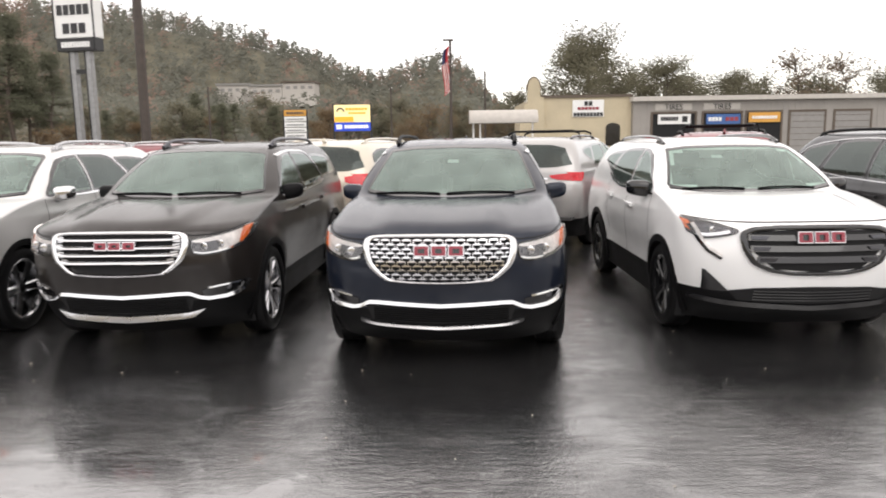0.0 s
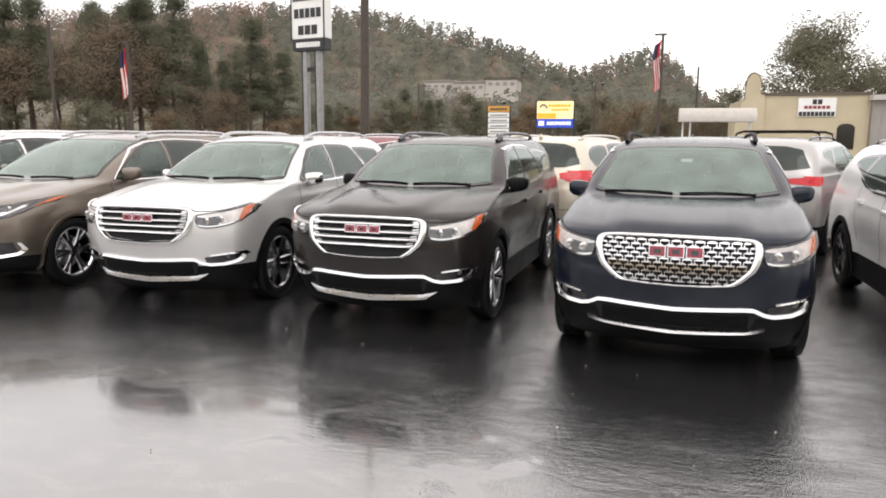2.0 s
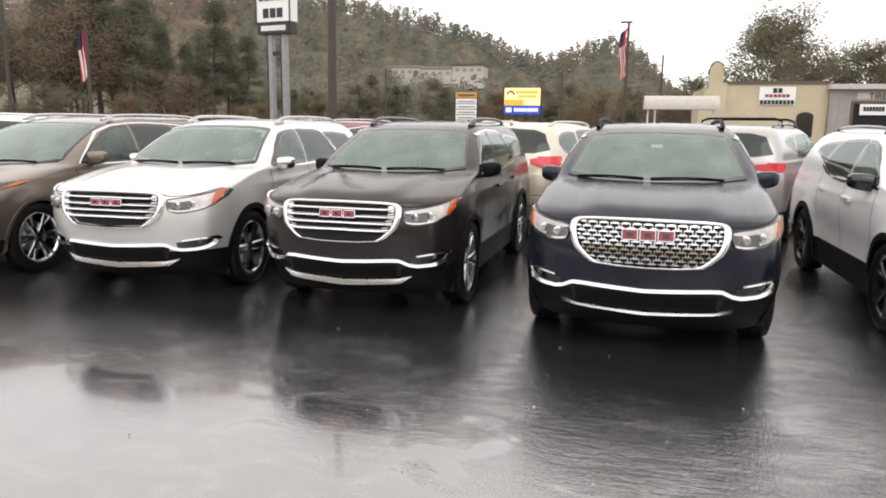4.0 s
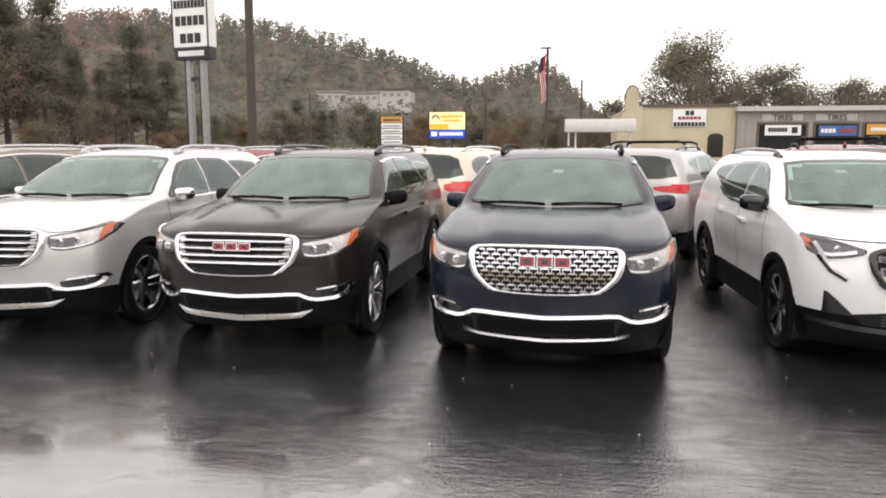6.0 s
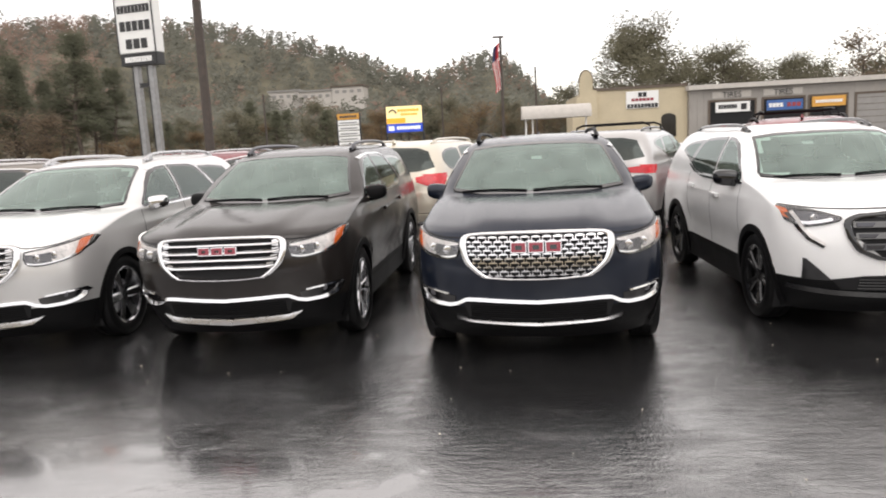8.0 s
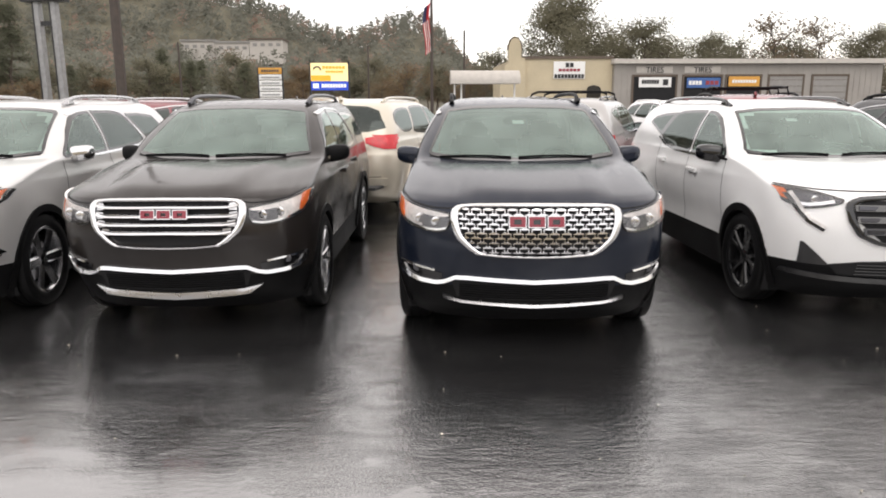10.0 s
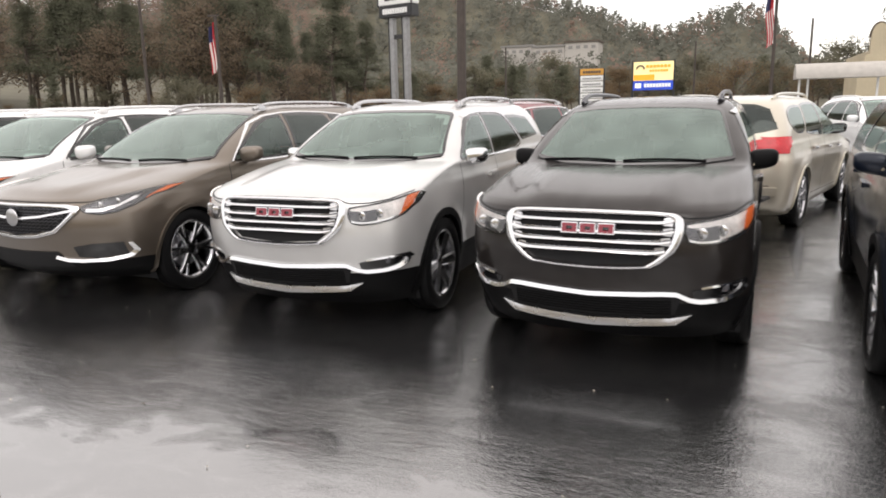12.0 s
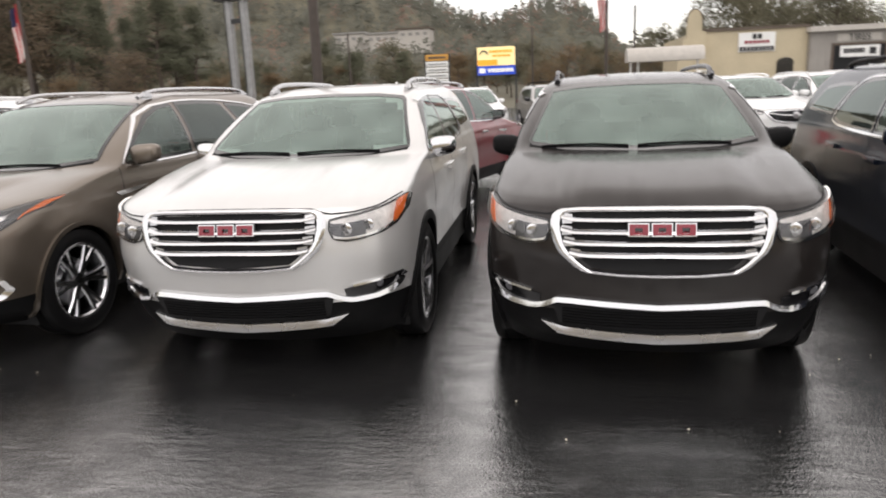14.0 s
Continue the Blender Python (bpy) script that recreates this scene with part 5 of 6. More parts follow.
# ---- beyond the front rows ----
tall_red = sleek_suv("dark red sport utility with a black roof rack", P_RED, rail_mat=PLASTIC, mirror_mat=GLOSS_BLACK)
tall_red.matrix_basis = pose(5.9, 16.0, 0, 0, 0, 164) @ Matrix.Diagonal((1.03, 1.0, 1.03, 1))
rack_lines = [[(-0.6, y, 1.70), (-0.56, y, 1.82), (0.56, y, 1.82), (0.6, y, 1.70)] for y in (2.6, 3.3, 4.0)]
rack_lines += [[(x, 2.4, 1.82), (x, 3.3, 1.85), (x, 4.3, 1.82)] for x in (-0.5, 0.5)]
for line in rack_lines:
    bm = bmesh.new()
    tube(bm, line, 0.018, 8)
    part("rack_bar", bm, PLASTIC, tall_red, "black roof rack bar", True)
for x, y, yaw in ((2.35, 18.6, 12), (4.6, 19.4, 8), (-5.3, 25.5, 14), (8.2, 21.0, 6)):
    far = copy_thing(white_left, pose(x, y, 0, 0, 0, yaw))
    far["label"] = "white sport utility parked in a farther row"
for x, y, yaw in ((-8.3, 15.2, 164), (-11.0, 15.3, 164)):
    far = copy_thing(white_left, pose(x, y, 0, 0, 0, yaw))
    far["label"] = "white sport utility facing away in the second row"
for x, y, yaw in ((3.0, 31.0, 170), (9.5, 26.0, 170)):
    far = copy_thing(graphite, pose(x, y, 0, 0, 0, yaw))
    far["label"] = "dark sport utility facing away in a farther row"
for x, y, yaw in ((-12.4, 5.5, 0),):
    copy_thing(white_left, pose(x, y, 0, 0, 0, yaw))
far = copy_thing(rear_silver, pose(-2.6, 27.0, 0, 0, 0, 12))
far["label"] = "pewter compact sport utility in a farther row"
far = copy_thing(rear_silver, pose(-14.0, 24.0, 0, 0, 0, 20))
far["label"] = "pewter compact sport utility in a farther row"

# ---- signs, poles and flags ----
SIGN_WHITE = material("sign_white", (0.78, 0.78, 0.76), 0.4, var=0.06, scale=1)
SIGN_BLACK = material("sign_black", (0.015, 0.015, 0.016), 0.4, var=0.15)
LED_YELLOW = glowing("lit_yellow", (0.95, 0.80, 0.40), 0.40)
LED_ORANGE = glowing("lit_orange", (0.95, 0.42, 0.03), 0.35)
LED_BLUE = glowing("lit_blue", (0.02, 0.07, 0.55), 0.3)
LED_WHITE = glowing("lit_white", (0.9, 0.9, 0.85), 0.3)
FLAG_RED = material("flag_red", (0.45, 0.03, 0.04), 0.8, var=0.2)
FLAG_WHITE = material("flag_white", (0.7, 0.66, 0.62), 0.8, var=0.1)
FLAG_BLUE = material("flag_blue", (0.03, 0.035, 0.09), 0.8, var=0.2)
TAN = material("tan_stucco", (0.50, 0.43, 0.30), 0.85, var=0.12, scale=0.6, fine=12, bump=0.15, bump_scale=30)
GREY_METAL = material("grey_metal_siding", (0.30, 0.28, 0.255), 0.6, var=0.12, scale=0.8, fine=10)
ROOF_EDGE = material("pale_roof_edge", (0.48, 0.45, 0.41), 0.6, var=0.12)
DOOR_GREY = material("roller_door_grey", (0.26, 0.25, 0.235), 0.6, var=0.1)
BROWN_TRIM = material("brown_trim", (0.10, 0.075, 0.055), 0.6, var=0.15)
ORANGE = material("orange_banner", (0.62, 0.32, 0.06), 0.6, var=0.1)
BANNER_BLUE = material("blue_banner", (0.05, 0.12, 0.32), 0.6, var=0.2)


def block(name, x0, x1, y0, y1, z0, z1, mat, parent=None, label="", bevel=0.0):
    bm = bmesh.new()
    box(bm, (x0 + x1) / 2, (y0 + y1) / 2, (z0 + z1) / 2, x1 - x0, y1 - y0, z1 - z0, bevel)
    return part(name, bm, mat, parent, label)


def bars(parent, x0, x1, y, z0, z1, count, mat, name="lettering_bar"):
    """Plain bars the size of letters."""
    w = (x1 - x0) / count
    for i in range(count):
        block(name, x0 + i * w + 0.1 * w, x0 + (i + 1) * w - 0.1 * w, y - 0.02, y + 0.02, z0, z1, mat, parent)


sign = tagged(new("pylon_sign"), "white pylon sign with black bars on two steel posts", "sign")
block("sign_box", -1.32, 1.32, -0.1, 0.75, 8.15, 11.45, SIGN_WHITE, sign, "white sign box", 0.03)
block("sign_base", -1.30, 1.30, -0.09, 0.72, 7.40, 8.14, SIGN_BLACK, sign, "black lower panel", 0.03)
for x0, x1, z0, z1 in ((-1.36, -1.28, 8.1, 11.5), (1.28, 1.36, 8.1, 11.5)):
    block("sign_edge", x0, x1, -0.14, -0.08, z0, z1, SIGN_BLACK, sign)
block("sign_edge", -1.36, 1.36, -0.14, -0.08, 11.38, 11.48, SIGN_BLACK, sign)
bars(sign, -1.18, 1.18, -0.11, 10.52, 10.98, 9, SIGN_BLACK)
bars(sign, -1.12, 1.12, -0.11, 9.46, 10.04, 5, SIGN_BLACK)
bars(sign, -0.82, 0.82, -0.11, 8.40, 8.98, 3, SIGN_BLACK)
bars(sign, -0.98, 0.98, -0.10, 7.60, 7.92, 10, SIGN_WHITE)
for x in (-0.52, 0.55):
    block("post", x - 0.19, x + 0.19, 0.15, 0.5, 0.0, 7.6, STEEL, sign, "pale steel post", 0.02)
    block("post_edge", x - 0.21, x - 0.14, 0.12, 0.16, 0.0, 7.6, SIGN_BLACK, sign)
block("cross_brace", -0.6, 0.6, 0.2, 0.4, 6.1, 6.35, SIGN_BLACK, sign, "dark cross brace")
sign.matrix_basis = pose(-21.6, 43, 0, 0, 0, -12)


def pole(name, label, x, y, top, radius, mat, lean=0.0, category="pole"):
    bm = bmesh.new()
    tube(bm, [(0, 0, 0), (lean * 0.5, 0, top * 0.5), (lean, 0, top)], [radius, radius * 0.9, radius * 0.75], 10)
    ob = tagged(part(name, bm, mat, None, "", True), label, category)
    ob.matrix_basis = pose(x, y, 0)
    return ob


pole("utility_pole", "brown wooden utility pole at the lot's edge", -11.95, 28.7, 14.5, 0.20, RUST_POLE, 0.1)
pole("thin_pole", "thin dark pole before the woods", -19.5, 60, 6.6, 0.09, RUST_POLE)
pole("thin_pole", "thin dark pole before the woods", -4.6, 66, 6.8, 0.09, RUST_POLE)
pole("thin_pole", "thin dark pole beside the canopy", 4.1, 66, 8.1, 0.11, RUST_POLE)
pole("thin_pole", "thin dark pole among the trees", -39.5, 40, 9.5, 0.12, RUST_POLE)


def flagpole(label, x, y, top, flag_low):
    ob = tagged(new("flagpole"), label, "flagpole")
    bm = bmesh.new()
    tube(bm, [(0, 0, 0), (0, 0, top)], [0.13, 0.09], 10)
    part("mast", bm, RUST_POLE, ob, "dark mast", True)
    block("crossbar", -0.55, 0.25, -0.05, 0.05, top - 0.06, top + 0.06, RUST_POLE, ob, "short crossbar")
    n, high = 13, top - 0.4 - flag_low
    for i in range(7):
        verts, faces = [], []
        for k in range(n):
            z = top - 0.4 - high * k / (n - 1)
            for e in range(2):
                u = (i + e) / 7
                fold = 0.10 * math.sin(9 * u + 0.5 * z) + 0.05 * math.sin(2.3 * z)
                verts.append((-0.08 - u * 0.45 - 0.1 * math.sin(k * 0.45), fold, z - 0.35 * u))
        faces = [(2 * k, 2 * k + 1, 2 * k + 3, 2 * k + 2) for k in range(n - 1)]
        upper, lower = faces[:4], faces[4:]
        mesh_object("flag_stripe", verts[8:], [tuple(q - 8 for q in f) for f in lower], FLAG_RED if i % 2 == 0 else FLAG_WHITE, ob, "hanging stripe of cloth")
        mesh_object("flag_field", verts[:10], upper, FLAG_BLUE if i > 2 else FLAG_RED, ob, "upper field of cloth")
    ob.matrix_basis = pose(x, y, 0)
    return ob


flagpole("tall dark flagpole with a limp striped flag", 0.75, 52.6, 9.05, 5.4)
flagpole("tall dark flagpole with a limp striped flag by the woods", -31.6, 38, 7.6, 4.4)

lit = tagged(new("lit_sign"), "lit yellow and blue sign on two posts", "sign")
block("sign_panel", -1.45, 1.45, -0.1, 0.15, 3.42, 4.80, LED_YELLOW, lit, "lit yellow panel", 0.02)
block("sign_stripe", -1.42, 0.1, -0.13, -0.1, 3.45, 3.86, LED_ORANGE, lit, "orange block")
block("sign_lower", -1.45, 1.45, -0.1, 0.15, 2.72, 3.40, LED_BLUE, lit, "lit blue panel", 0.02)
bars(lit, -0.55, 1.25, -0.13, 4.36, 4.56, 7, LED_ORANGE)
bars(lit, -0.3, 1.1, -0.13, 4.06, 4.22, 7, LED_ORANGE)
bars(lit, -0.65, 1.3, -0.13, 2.93, 3.2, 9, LED_WHITE)
block("mark", -1.3, -0.85, -0.13, -0.1, 2.88, 3.24, LED_WHITE, lit, "white mark")
bm = bmesh.new()
tube(bm, [(-1.22 + 0.28 * (1 - math.cos(a)), -0.13, 4.25 + 0.28 * math.sin(a)) for a in np.linspace(0, math.pi, 9)], 0.06, 6)
part("arch_mark", bm, SIGN_BLACK, lit, "black arched mark")
for x in (-1.5, 1.5):
    block("post", x - 0.07, x + 0.07, -0.05, 0.15, 0.0, 4.9, SIGN_BLACK, lit, "black post")
lit.matrix_basis = pose(-7.15, 57.4, 0)
board = tagged(new("tenant_board"), "cream board of tenant panels with a yellow top", "sign")
block("top_panel", -0.9, 0.9, -0.08, 0.1, 3.98, 4.45, ORANGE, board, "yellow top panel", 0.02)
for i in range(5):
    block("panel", -0.88, 0.88, -0.08, 0.1, 3.55 - 0.44 * i, 3.93 - 0.44 * i, SIGN_WHITE, board, "cream panel", 0.02)
    bars(board, -0.7, 0.7, -0.10, 3.67 - 0.44 * i, 3.78 - 0.44 * i, 8, STEEL)
bars(board, -0.7, 0.7, -0.10, 4.13, 4.3, 7, BROWN_TRIM)
for x in (-0.94, 0.94):
    block("post", x - 0.06, x + 0.06, -0.05, 0.1, 0.0, 4.45, SIGN_BLACK, board, "dark post")
board.matrix_basis = pose(-11.75, 57.4, 0)

# ---- the service building ----
shop = tagged(new("shop_building"), "tan stucco shop with curved gable and grey tyre bays", "building")
FY = 59.3
block("tan_wall", 7.6, 15.86, FY, FY + 14, 0, 5.2, TAN, shop, "tan stucco wall")
block("parapet", 8.3, 15.9, FY - 0.12, FY + 0.3, 5.2, 5.42, BROWN_TRIM, shop, "brown parapet edge")
bm = bmesh.new()
out = [(6.55, 0), (6.55, 4.2), (6.9, 4.25), (6.95, 4.75), (7.2, 4.8)] + [(7.72 - 0.52 * math.cos(a), 5.9 + 0.95 * math.sin(a)) for a in np.linspace(0, math.pi, 15)] + [(8.24, 5.3), (8.55, 5.25), (8.6, 4.0), (8.6, 0)]
low = [bm.verts.new((x, FY - 0.25, z)) for x, z in out]
bm.faces.new(low)
for f in bmesh.ops.extrude_face_region(bm, geom=bm.faces[:])["geom"]:
    if isinstance(f, bmesh.types.BMVert):
        f.co.y += 0.6
part("gable", bm, TAN, shop, "curved stucco gable")
bm = bmesh.new()
tube(bm, [(7.72 - 0.56 * math.cos(a), FY, 5.9 + 1.0 * math.sin(a)) for a in np.linspace(0, math.pi, 15)], 0.09, 6)
part("gable_trim", bm, BROWN_TRIM, shop, "brown edge of the gable")
block("grey_wall", 15.88, 38.5, FY - 0.5, FY + 16, 0, 4.75, GREY_METAL, shop, "grey metal wall")
block("eave", 15.7, 38.8, FY - 1.0, FY + 16, 4.78, 5.15, ROOF_EDGE, shop, "pale roof edge")
for i in range(46):
    block("siding_rib", 16.0 + 0.49 * i, 16.04 + 0.49 * i, FY - 0.53, FY - 0.49, 3.95 if i > 2 and i < 41 else 0, 4.75, GREY_METAL, shop)
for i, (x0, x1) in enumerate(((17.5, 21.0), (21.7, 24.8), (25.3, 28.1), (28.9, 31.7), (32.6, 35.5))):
    # first three bays: shade of the interior painted as a near-black slab
    b = block("bay_door", x0, x1, FY - 0.56, FY - 0.5, 0, 3.75, DOOR_GREY if i > 2 else DARK, shop, "roller door" if i > 2 else "near-black slab painted as the shade of an open bay")
    block("bay_frame", x0 - 0.15, x1 + 0.15, FY - 0.6, FY - 0.5, 3.75, 3.92, BROWN_TRIM, b, "brown door frame")
    for x in (x0 - 0.15, x1):
        block("bay_frame", x, x + 0.15, FY - 0.6, FY - 0.5, 0, 3.75, BROWN_TRIM, b, "brown door frame")
    if i > 2:
        for k in range(7):
            block("door_rib", x0, x1, FY - 0.58, FY - 0.55, 0.45 + 0.5 * k, 0.48 + 0.5 * k, BROWN_TRIM, b)


def banner(label, x0, x1, z0, z1, mat, rows, y=FY - 0.66):
    ob = tagged(new("banner"), label, "banner")
    block("cloth", x0, x1, y - 0.02, y, z0, z1, mat, ob, "banner cloth")
    for a, b, c, d, m, n in rows:
        bars(ob, x0 + a * (x1 - x0), x0 + b * (x1 - x0), y - 0.03, z0 + c * (z1 - z0), z0 + d * (z1 - z0), n, m)
    return ob


banner("white banner with dark bars on the tan wall", 10.95, 13.55, 3.62, 5.0, SIGN_WHITE, ((0.36, 0.64, 0.66, 0.92, SIGN_BLACK, 2), (0.15, 0.85, 0.42, 0.58, RED_BADGE, 6), (0.02, 0.98, 0.03, 0.26, SIGN_BLACK, 9)), FY - 0.06)
banner("white banner over a tyre bay", 17.9, 20.6, 2.9, 3.7, SIGN_WHITE, ((0.08, 0.62, 0.35, 0.75, SIGN_BLACK, 7), (0.72, 0.92, 0.2, 0.8, SIGN_BLACK, 1)))
banner("blue banner over a tyre bay", 21.9, 24.7, 2.85, 3.65, BANNER_BLUE, ((0.05, 0.45, 0.3, 0.7, SIGN_WHITE, 4), (0.55, 0.95, 0.3, 0.7, RED_BADGE, 3)))
banner("orange banner over a tyre bay", 25.4, 28.0, 2.95, 3.75, ORANGE, ((0.1, 0.9, 0.35, 0.65, SIGN_WHITE, 9),))
for x in (19.2, 23.2):
    t = bpy.data.curves.new("word", "FONT")
    t.body, t.size, t.align_x, t.extrude = "TIRES", 0.62, "CENTER", 0.02
    t.materials.append(SIGN_BLACK)
    board_ob = tagged(new("word_sign"), "pale strip sign with dark capital letters", "sign")
    block("strip", x - 1.5, x + 1.5, FY - 0.56, FY - 0.5, 4.05, 4.55, ROOF_EDGE, board_ob, "pale strip")
    word = new("letters", t)
    word.parent = board_ob
    word.matrix_basis = pose(x, FY - 0.6, 4.08, 90, 0, 0)
bm = bmesh.new()
out = [(13.75, 1.2), (13.75, 2.75)] + [(14.35 - 0.6 * math.cos(a), 2.75 + 0.35 * math.sin(a)) for a in np.linspace(0.3, math.pi - 0.3, 7)] + [(14.95, 2.75), (14.95, 1.2)]
bm.faces.new([bm.verts.new((x, FY - 0.05, z)) for x, z in out])
part("arched_window", bm, GLOSS_BLACK, shop, "dark arched window")
canopy = tagged(new("canopy"), "pale barrel canopy on thin posts", "canopy")
bm = bmesh.new()
ring = [(0.95 * math.cos(a), 0.8 * math.sin(a)) for a in np.linspace(-0.15, math.pi + 0.15, 15)]
ends = [[bm.verts.new((x, r, 3.2 + z)) for r, z in ring] for x in (1.9, 6.9)]
for k in range(14):
    bm.faces.new((ends[0][k], ends[0][k + 1], ends[1][k + 1], ends[1][k]))
for e in ends:
    bm.faces.new(e)
part("awning", bm, ROOF_EDGE, canopy, "pale metal barrel roof", True)
block("fascia", 1.9, 6.9, -0.95, 0.95, 3.05, 3.12, ROOF_EDGE, canopy, "pale lower edge")
for x in (2.2, 2.7, 6.6):
    block("post", x - 0.06, x + 0.06, -0.06, 0.06, 0, 3.1, SIGN_WHITE, canopy, "white post")
canopy.matrix_basis = pose(0.2, 52.8, 0)
far_house = tagged(new("hill_building"), "long pale building on the wooded hill", "building")
HB = 285
for k, (x0, x1, z0, z1) in enumerate(((-89, -76, 17, 25.6), (-76, -63, 17, 25.0), (-63, -50, 17, 26.2))):
    block("wing", x0, x1 - 0.2, HB, HB + 12, z0, z1, ROOF_EDGE, far_house, "pale wing")
    block("roof", x0 - 0.4, x1 + 0.2, HB - 0.5, HB + 12.5, z1, z1 + 0.7, BROWN_TRIM if k == 2 else DOOR_GREY, far_house, "low roof")
    for q in range(4):
        block("window", x0 + 1.4 + 3.0 * q, x0 + 3.0 + 3.0 * q, HB - 0.12, HB - 0.02, z1 - 2.4, z1 - 1.2, DOOR_GREY, far_house, "grey window")
# added wall behind the camera, never in view: cuts low sky reflections in the cars
wall = block("reflection_wall", -45, 45, -24, -23.5, 0, 5.0, TAN)
tagged(wall, "unseen plain tan wall, added to darken low reflections on the cars", "wall", kind="structure")

# ---- trees ----
def leafy(name, color):
    """Leaves that let light through."""
    m = material(name, color, 0.85, var=0.3, scale=0.5, island=0.12)
    n, l = m.node_tree.nodes, m.node_tree.links
    p, out = n["Principled BSDF"], n["Material Output"]
    thin, mix = n.new("ShaderNodeBsdfTranslucent"), n.new("ShaderNodeMixShader")
    l.new(p.inputs["Base Color"].links[0].from_socket, thin.inputs["Color"])
    mix.inputs[0].default_value = 0.45
    l.new(p.outputs[0], mix.inputs[1])
    l.new(thin.outputs[0], mix.inputs[2])
    l.new(mix.outputs[0], out.inputs["Surface"])
    return m


BARK = material("grey_brown_bark", (0.10, 0.08, 0.065), 0.9, var=0.3, scale=4, bump=0.5, bump_scale=25)
LEAF_OLIVE = leafy("olive_leaves", (0.165, 0.155, 0.105))
LEAF_BROWN = leafy("brown_autumn_leaves", (0.19, 0.145, 0.10))
LEAF_PINE = leafy("pine_needles", (0.118, 0.122, 0.08))
LEAF_RUST = leafy("rust_leaves", (0.17, 0.118, 0.065))
FAR_WOOD = material("far_woods", (0.120, 0.120, 0.095), 0.95, var=0.16, scale=6.0, fine=60, island=0.03, coords="Generated")
FAR_RUST = material("far_autumn_woods", (0.185, 0.130, 0.100), 0.95, var=0.16, scale=6.0, fine=60, island=0.03, coords="Generated")
rng = np.random.RandomState(7)


def leaf_cloud(verts, faces, centre, spread, count, size, flat=0.8, stir=0.35, lean=0.6, thin=0.55):
    for _ in range(count):
        d = rng.normal(0, 0.5, 3)
        d = d / max(1.0, np.linalg.norm(d)) * np.array([1, 1, flat]) * spread
        c = np.array(centre) + d
        out = d / (np.linalg.norm(d) + 1e-6) * lean + np.array([0, -0.7, 0.55]) + rng.normal(0, stir, 3)
        a = np.cross(out, rng.normal(0, 1, 3))
        a /= np.linalg.norm(a) + 1e-9
        b = np.cross(out, a)
        b /= np.linalg.norm(b) + 1e-9
        s = size * rng.uniform(0.6, 1.4)
        k = len(verts)
        verts += [tuple(c - a * s), tuple(c + b * s * thin), tuple(c + a * s), tuple(c - b * s * thin)]
        faces.append((k, k + 1, k + 2, k + 3))


def tree(label, height, kind, leaves, leaf_mat, width=0.35, seed=0):
    """A tapered trunk with limbs and a ragged crown of small leaves."""
    rng.seed(seed)
    ob = tagged(new("tree"), label, "tree", "trees round the lot")
    bm = bmesh.new()
    sway = rng.normal(0, 0.25, (6, 2))
    spine = [Vector((sway[i][0] * i / 5, sway[i][1] * i / 5, height * i / 5 * (0.97 if kind == "pine" else 0.8))) for i in range(6)]
    tube(bm, spine, [height * 0.016 * (1 - 0.16 * i) for i in range(6)], 8)
    verts, faces = [], []
    limbs = 60 if kind == "pine" else 26
    size = height * (0.0078 if leaves > 6000 else 0.0135)
    for i in range(limbs):
        t = rng.uniform(0.35, 1.0) if kind == "pine" else rng.uniform(0.28, 1.0)
        at = spine[min(4, int(t * 5))].lerp(spine[min(5, int(t * 5) + 1)], t * 5 - int(t * 5)) if t < 1 else spine[5]
        ang = rng.uniform(0, 2 * math.pi)
        if kind == "pine":
            reach, rise = height * width * (1.12 - t) * rng.uniform(0.5, 1.1), rng.uniform(-0.05, 0.25)
        else:
            reach, rise = height * width * rng.uniform(0.45, 1.0) * math.sin(math.pi * min(0.95, 0.25 + 0.62 * t)), rng.uniform(0.25, 0.95)
        tip = at + Vector((math.cos(ang) * reach, math.sin(ang) * reach, reach * rise))
        mid = at.lerp(tip, 0.5) + Vector((0, 0, 0.06 * reach))
        tube(bm, [at, mid, tip], [height * 0.006, height * 0.004, height * 0.0015], 5)
        if kind != "pine" or leaves < 200:
            for _ in range(2):
                q = tip + Vector(tuple(rng.normal(0, 0.10 * height, 3)))
                tube(bm, [mid, mid.lerp(q, 0.6) + Vector((0, 0, 0.2)), q], [height * 0.003, height * 0.002, height * 0.0008], 4)
        n = leaves // limbs
        leaf_cloud(verts, faces, tip, height * (0.075 if kind == "pine" else 0.128), n // 2, size, 0.55 if kind == "pine" else 0.8, thin=0.3 if kind == "pine" else 0.55)
        leaf_cloud(verts, faces, mid, height * (0.06 if kind == "pine" else 0.108), n // 3, size, 0.5, thin=0.3 if kind == "pine" else 0.55)
    part("trunk", bm, BARK, ob, "bare trunk and limbs", True)
    if verts:
        mesh_object("crown", verts, faces, leaf_mat, ob, "ragged crown of leaves", False)
    return ob


grove_pine = tree("dark green pine below the far hill", 9.0, "pine", 4200, LEAF_PINE, 0.26, 14)
grove_pine.matrix_basis = pose(-33, 96, 0)
grove_oak = tree("olive brown broadleaf tree below the hill", 9.0, "oak", 5200, LEAF_OLIVE, 0.42, 15)
grove_oak.matrix_basis = pose(-24, 99, 0)
grove_rust = tree("rust-brown autumn tree below the far hill", 7.0, "oak", 4000, LEAF_RUST, 0.42, 16)
grove_rust.matrix_basis = pose(-15, 97, 0)
shrub = tree("low brown shrub at the wood's edge", 4.2, "oak", 3600, LEAF_RUST, 0.48, 17)
shrub.matrix_basis = pose(-50, 55, 0)
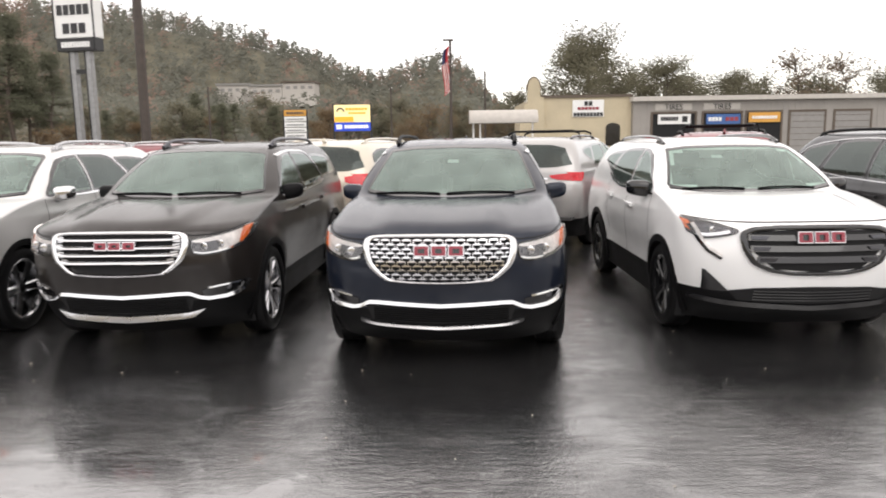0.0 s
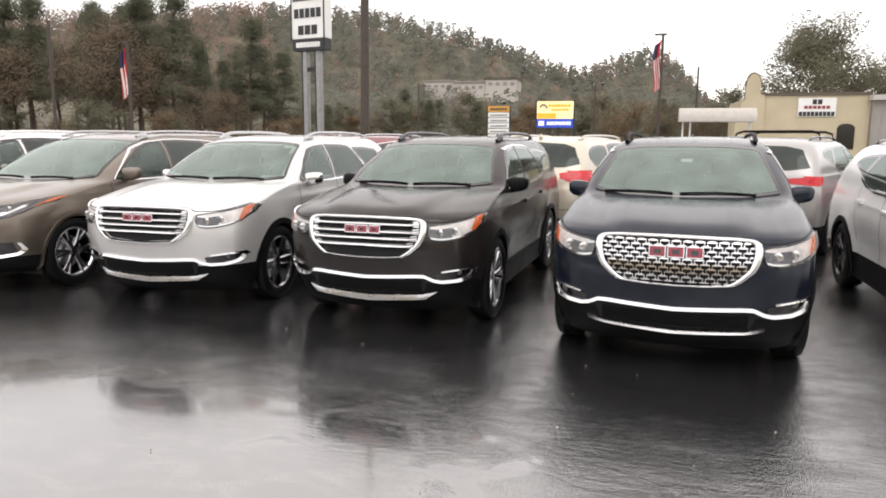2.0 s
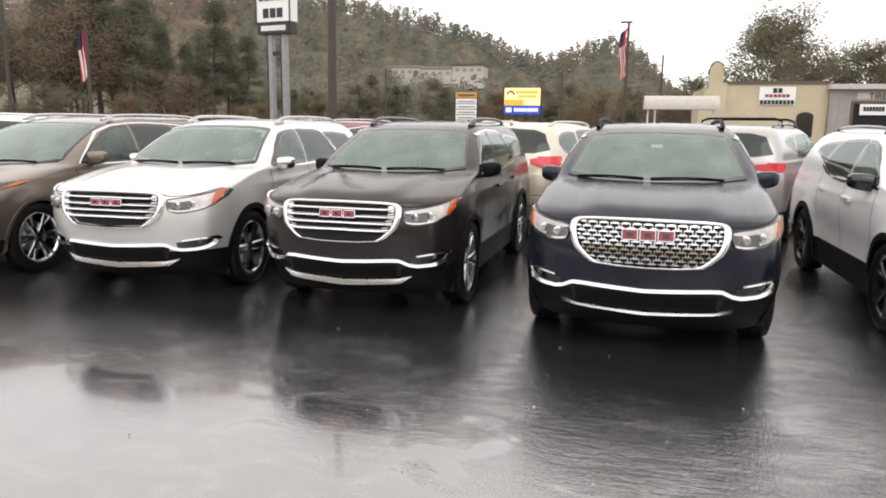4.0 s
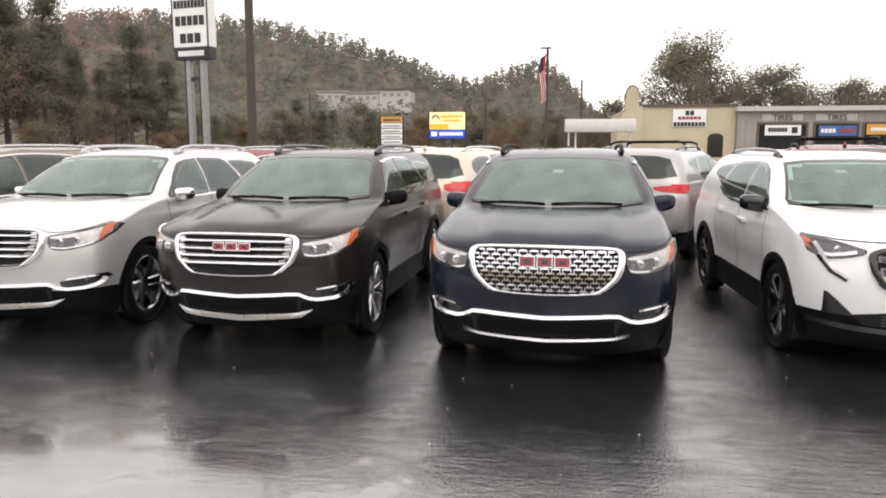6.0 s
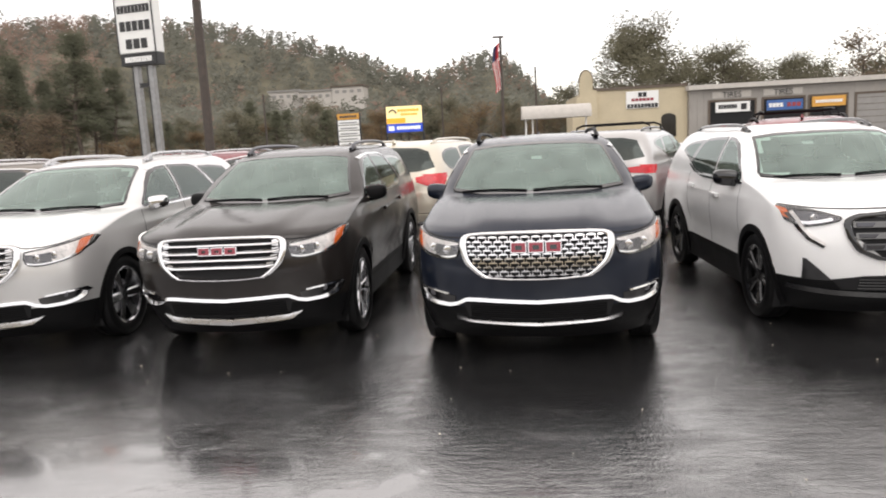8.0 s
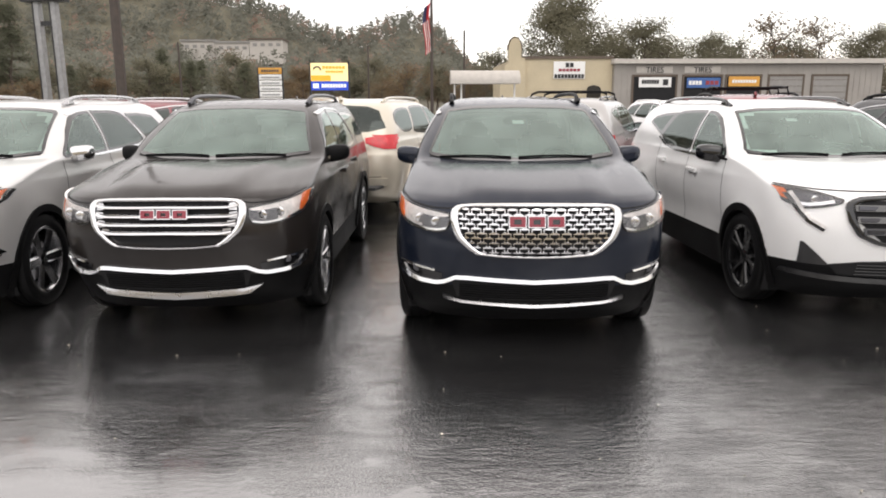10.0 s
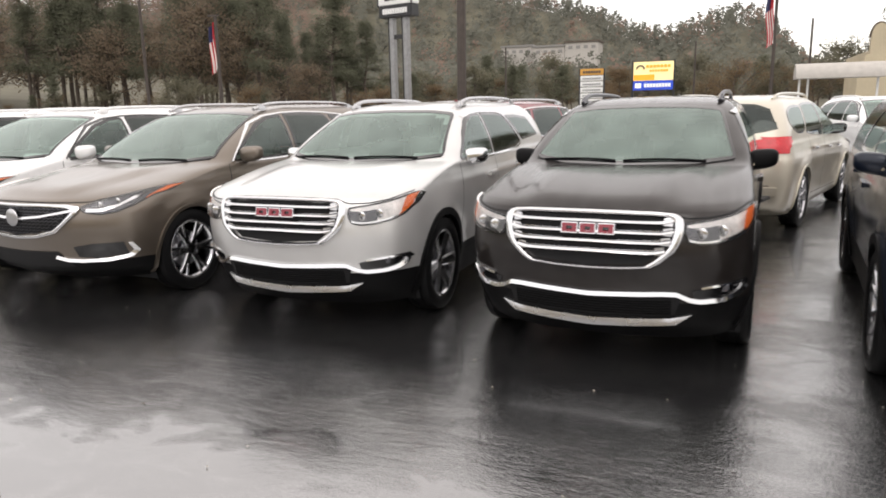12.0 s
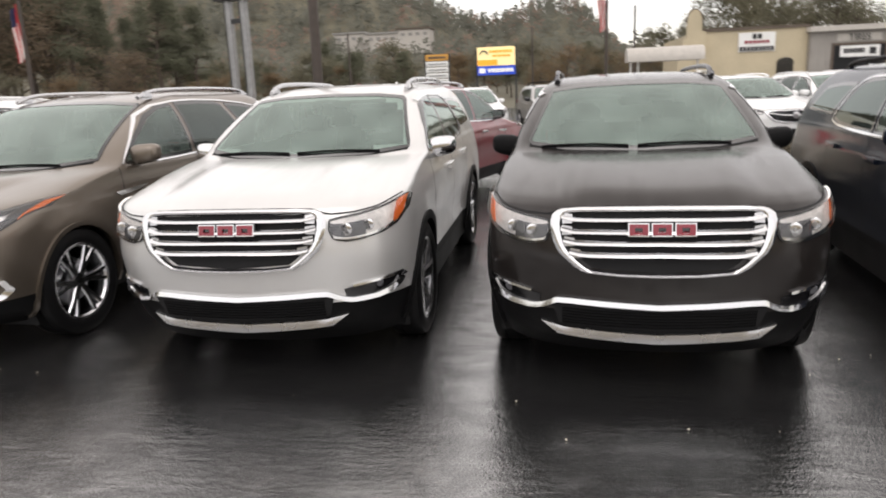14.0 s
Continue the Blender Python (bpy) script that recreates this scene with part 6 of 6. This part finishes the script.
oak = tree("olive green broadleaf tree behind the shop", 15.5, "oak", 27000, LEAF_OLIVE, 0.42, 3)
oak.matrix_basis = pose(17.0, 82, -0.5)
oak_b = tree("brownish broadleaf tree behind the shop", 12.0, "oak", 14080, LEAF_OLIVE, 0.42, 4)
oak_b.matrix_basis = pose(26.5, 84, 0)
brown = tree("brown autumn tree at the wood's edge", 15.0, "oak", 9000, LEAF_BROWN, 0.30, 5)
brown.matrix_basis = pose(-52, 60, 0)
pine = tree("tall dark pine at the wood's edge", 17.0, "pine", 16000, LEAF_PINE, 0.24, 6)
pine.matrix_basis = pose(-46, 62, 0)
bare = tree("nearly bare tree with a few brown leaves", 13.0, "oak", 1700, LEAF_BROWN, 0.36, 8)
bare.matrix_basis = pose(44, 88, 0)
rust = tree("low rust-coloured autumn tree", 6.5, "oak", 7920, LEAF_RUST, 0.42, 9)
rust.matrix_basis = pose(-1.2, 74, 0)
small_pine = tree("dark pine before the hill", 12.0, "pine", 10000, LEAF_PINE, 0.27, 10)
small_pine.matrix_basis = pose(-44, 70, 0)
copy_thing(pine, pose(-41.0, 68, 0, 0, 0, 30)).scale = (0.95, 0.95, 0.86)
copy_thing(pine, pose(-38.2, 70, 0, 0, 0, 75)).scale = (0.7, 0.7, 0.66)
place = random.Random(11)
for i in range(60):
    x = -98 + 72 * (i + place.random()) / 60
    y = 56 + place.random() * 26 + max(0, (x + 55) * 0.35)
    src = place.choice((pine, pine, pine, brown, brown, bare, small_pine))
    k = place.uniform(0.8, 1.15)
    # the wood thins out and drops towards the pylon sign
    edge = math.degrees(math.atan2(-x, y))
    if edge < 29.0:
        continue
    if edge < 32.8:
        src, k = small_pine, min(k, 1.0)
    elif edge < 34.5:
        k *= 0.55
    elif edge < 37.5:
        k *= 0.72
    copy_thing(src, pose(x, y, ground_height(x, y) - 0.2, 0, 0, place.uniform(-50, 50))).scale = (k, k, k * place.uniform(0.9, 1.15))
for i in range(34):
    x = -100 + 74 * (i + place.random()) / 34
    y = 52 + place.random() * 6
    src = place.choice((shrub, shrub, shrub, grove_pine, grove_oak))
    k = place.uniform(0.5, 1.0) * (1.0 if src is shrub else 0.7)
    copy_thing(src, pose(x, y, ground_height(x, y) - 0.2, 0, 0, place.uniform(-50, 50))).scale = (k, k, k)
for i in range(52):
    x = -75 + 85 * (i + place.random()) / 52
    y = 88 + place.random() * 45
    src = place.choice((grove_pine, grove_pine, grove_oak, grove_oak, grove_rust))
    k = place.uniform(0.75, 1.1)
    copy_thing(src, pose(x, y, ground_height(x, y) - 0.2, 0, 0, place.uniform(-40, 40))).scale = (k, k, k * 0.85)
for x, y, k, src in ((36, 88, 0.9, oak_b), (52, 92, 1.0, bare), (58, 90, 1.0, oak_b), (12.5, 86, 0.9, grove_oak), (66, 96, 1.0, bare), (48, 94, 1.15, grove_oak), (22, 92, 1.2, grove_oak), (31, 95, 1.2, grove_oak), (27, 98, 1.25, grove_oak), (35, 100, 1.2, grove_oak), (40, 97, 1.1, grove_oak), (45, 101, 1.2, grove_oak), (54, 100, 1.15, grove_oak), (62, 99, 1.2, grove_oak), (70, 102, 1.25, grove_oak), (11, 98, 1.0, grove_oak),
                     (6.0, 80, 0.9, rust), (8.5, 90, 0.75, grove_oak), (75, 95, 1.0, grove_oak), (84, 90, 1.2, grove_oak), (-4.0, 84, 0.8, rust), (2.4, 88, 0.75, grove_oak), (3.8, 92, 1.0, rust)):
    copy_thing(src, pose(x, y, 0, 0, 0, (x * 37) % 90 - 45)).scale = (k, k, k)
# far woods on the hills, too many and too far to count
rng.seed(21)
woods = {"green": ([], []), "rust": ([], [])}
for i in range(6200):
    x, y = rng.uniform(-330, 130), rng.uniform(140, 430)
    if y < 120 + 0.25 * abs(x + 40) and rng.rand() < 0.3:
        continue
    g = ground_height(x, y)
    h = rng.uniform(6, 11) * (0.7 if x > 20 else 1.0)
    if -0.33 < x / y < -0.165 and y < HB + 16:
        h = min(h, 2.0 + 0.0795 * y - g)
        if h < 2.5:
            continue
    turned = rng.rand() < (0.75 if x < -0.56 * y else 0.12)
    verts, faces = woods["rust" if turned else "green"]
    for _ in range(48):
        t = rng.uniform(0.15, 1.0)
        r = h * (0.36 * math.sin(math.pi * (0.15 + 0.8 * t)) if turned else 0.30 * (1.05 - t)) + 0.4
        leaf_cloud(verts, faces, (x + rng.normal(0, r * 0.6), y + rng.normal(0, r * 0.6), g + h * t), 0.6, 1, 0.26 + y / 1000, 0.8, 0.12, 0.25)
for kind, mat, label in (("green", FAR_WOOD, "misty grey-green woods covering the hills"), ("rust", FAR_RUST, "misty rust-brown autumn woods on the hills")):
    tagged(mesh_object("far_woods", *woods[kind], mat, None, "", False), label, "woods", kind="stuff")

# leaves, grit and chips of bark on the wet asphalt
rng.seed(33)
verts, faces = [], []
for i in range(90):
    x, y, s = rng.uniform(-9, 5), rng.uniform(2.2, 6.0), rng.uniform(0.004, 0.009)
    a = rng.uniform(0, 6.28)
    k = len(verts)
    for j in range(4):
        verts.append((x + s * math.cos(a + 1.57 * j) * (1 if j % 2 else 0.6), y + s * math.sin(a + 1.57 * j), 0.004 + 0.006 * (j % 2)))
    verts.append((x, y, 0.012))
    faces += [(k + j, k + (j + 1) % 4, k + 4) for j in range(4)]
LITTER = material("pale_grit", (0.30, 0.27, 0.22), 0.7, var=0.3, island=0.5)
tagged(mesh_object("litter", verts, faces, LITTER, None, "", False), "scattered grit and leaf bits on the asphalt", "litter", kind="stuff")
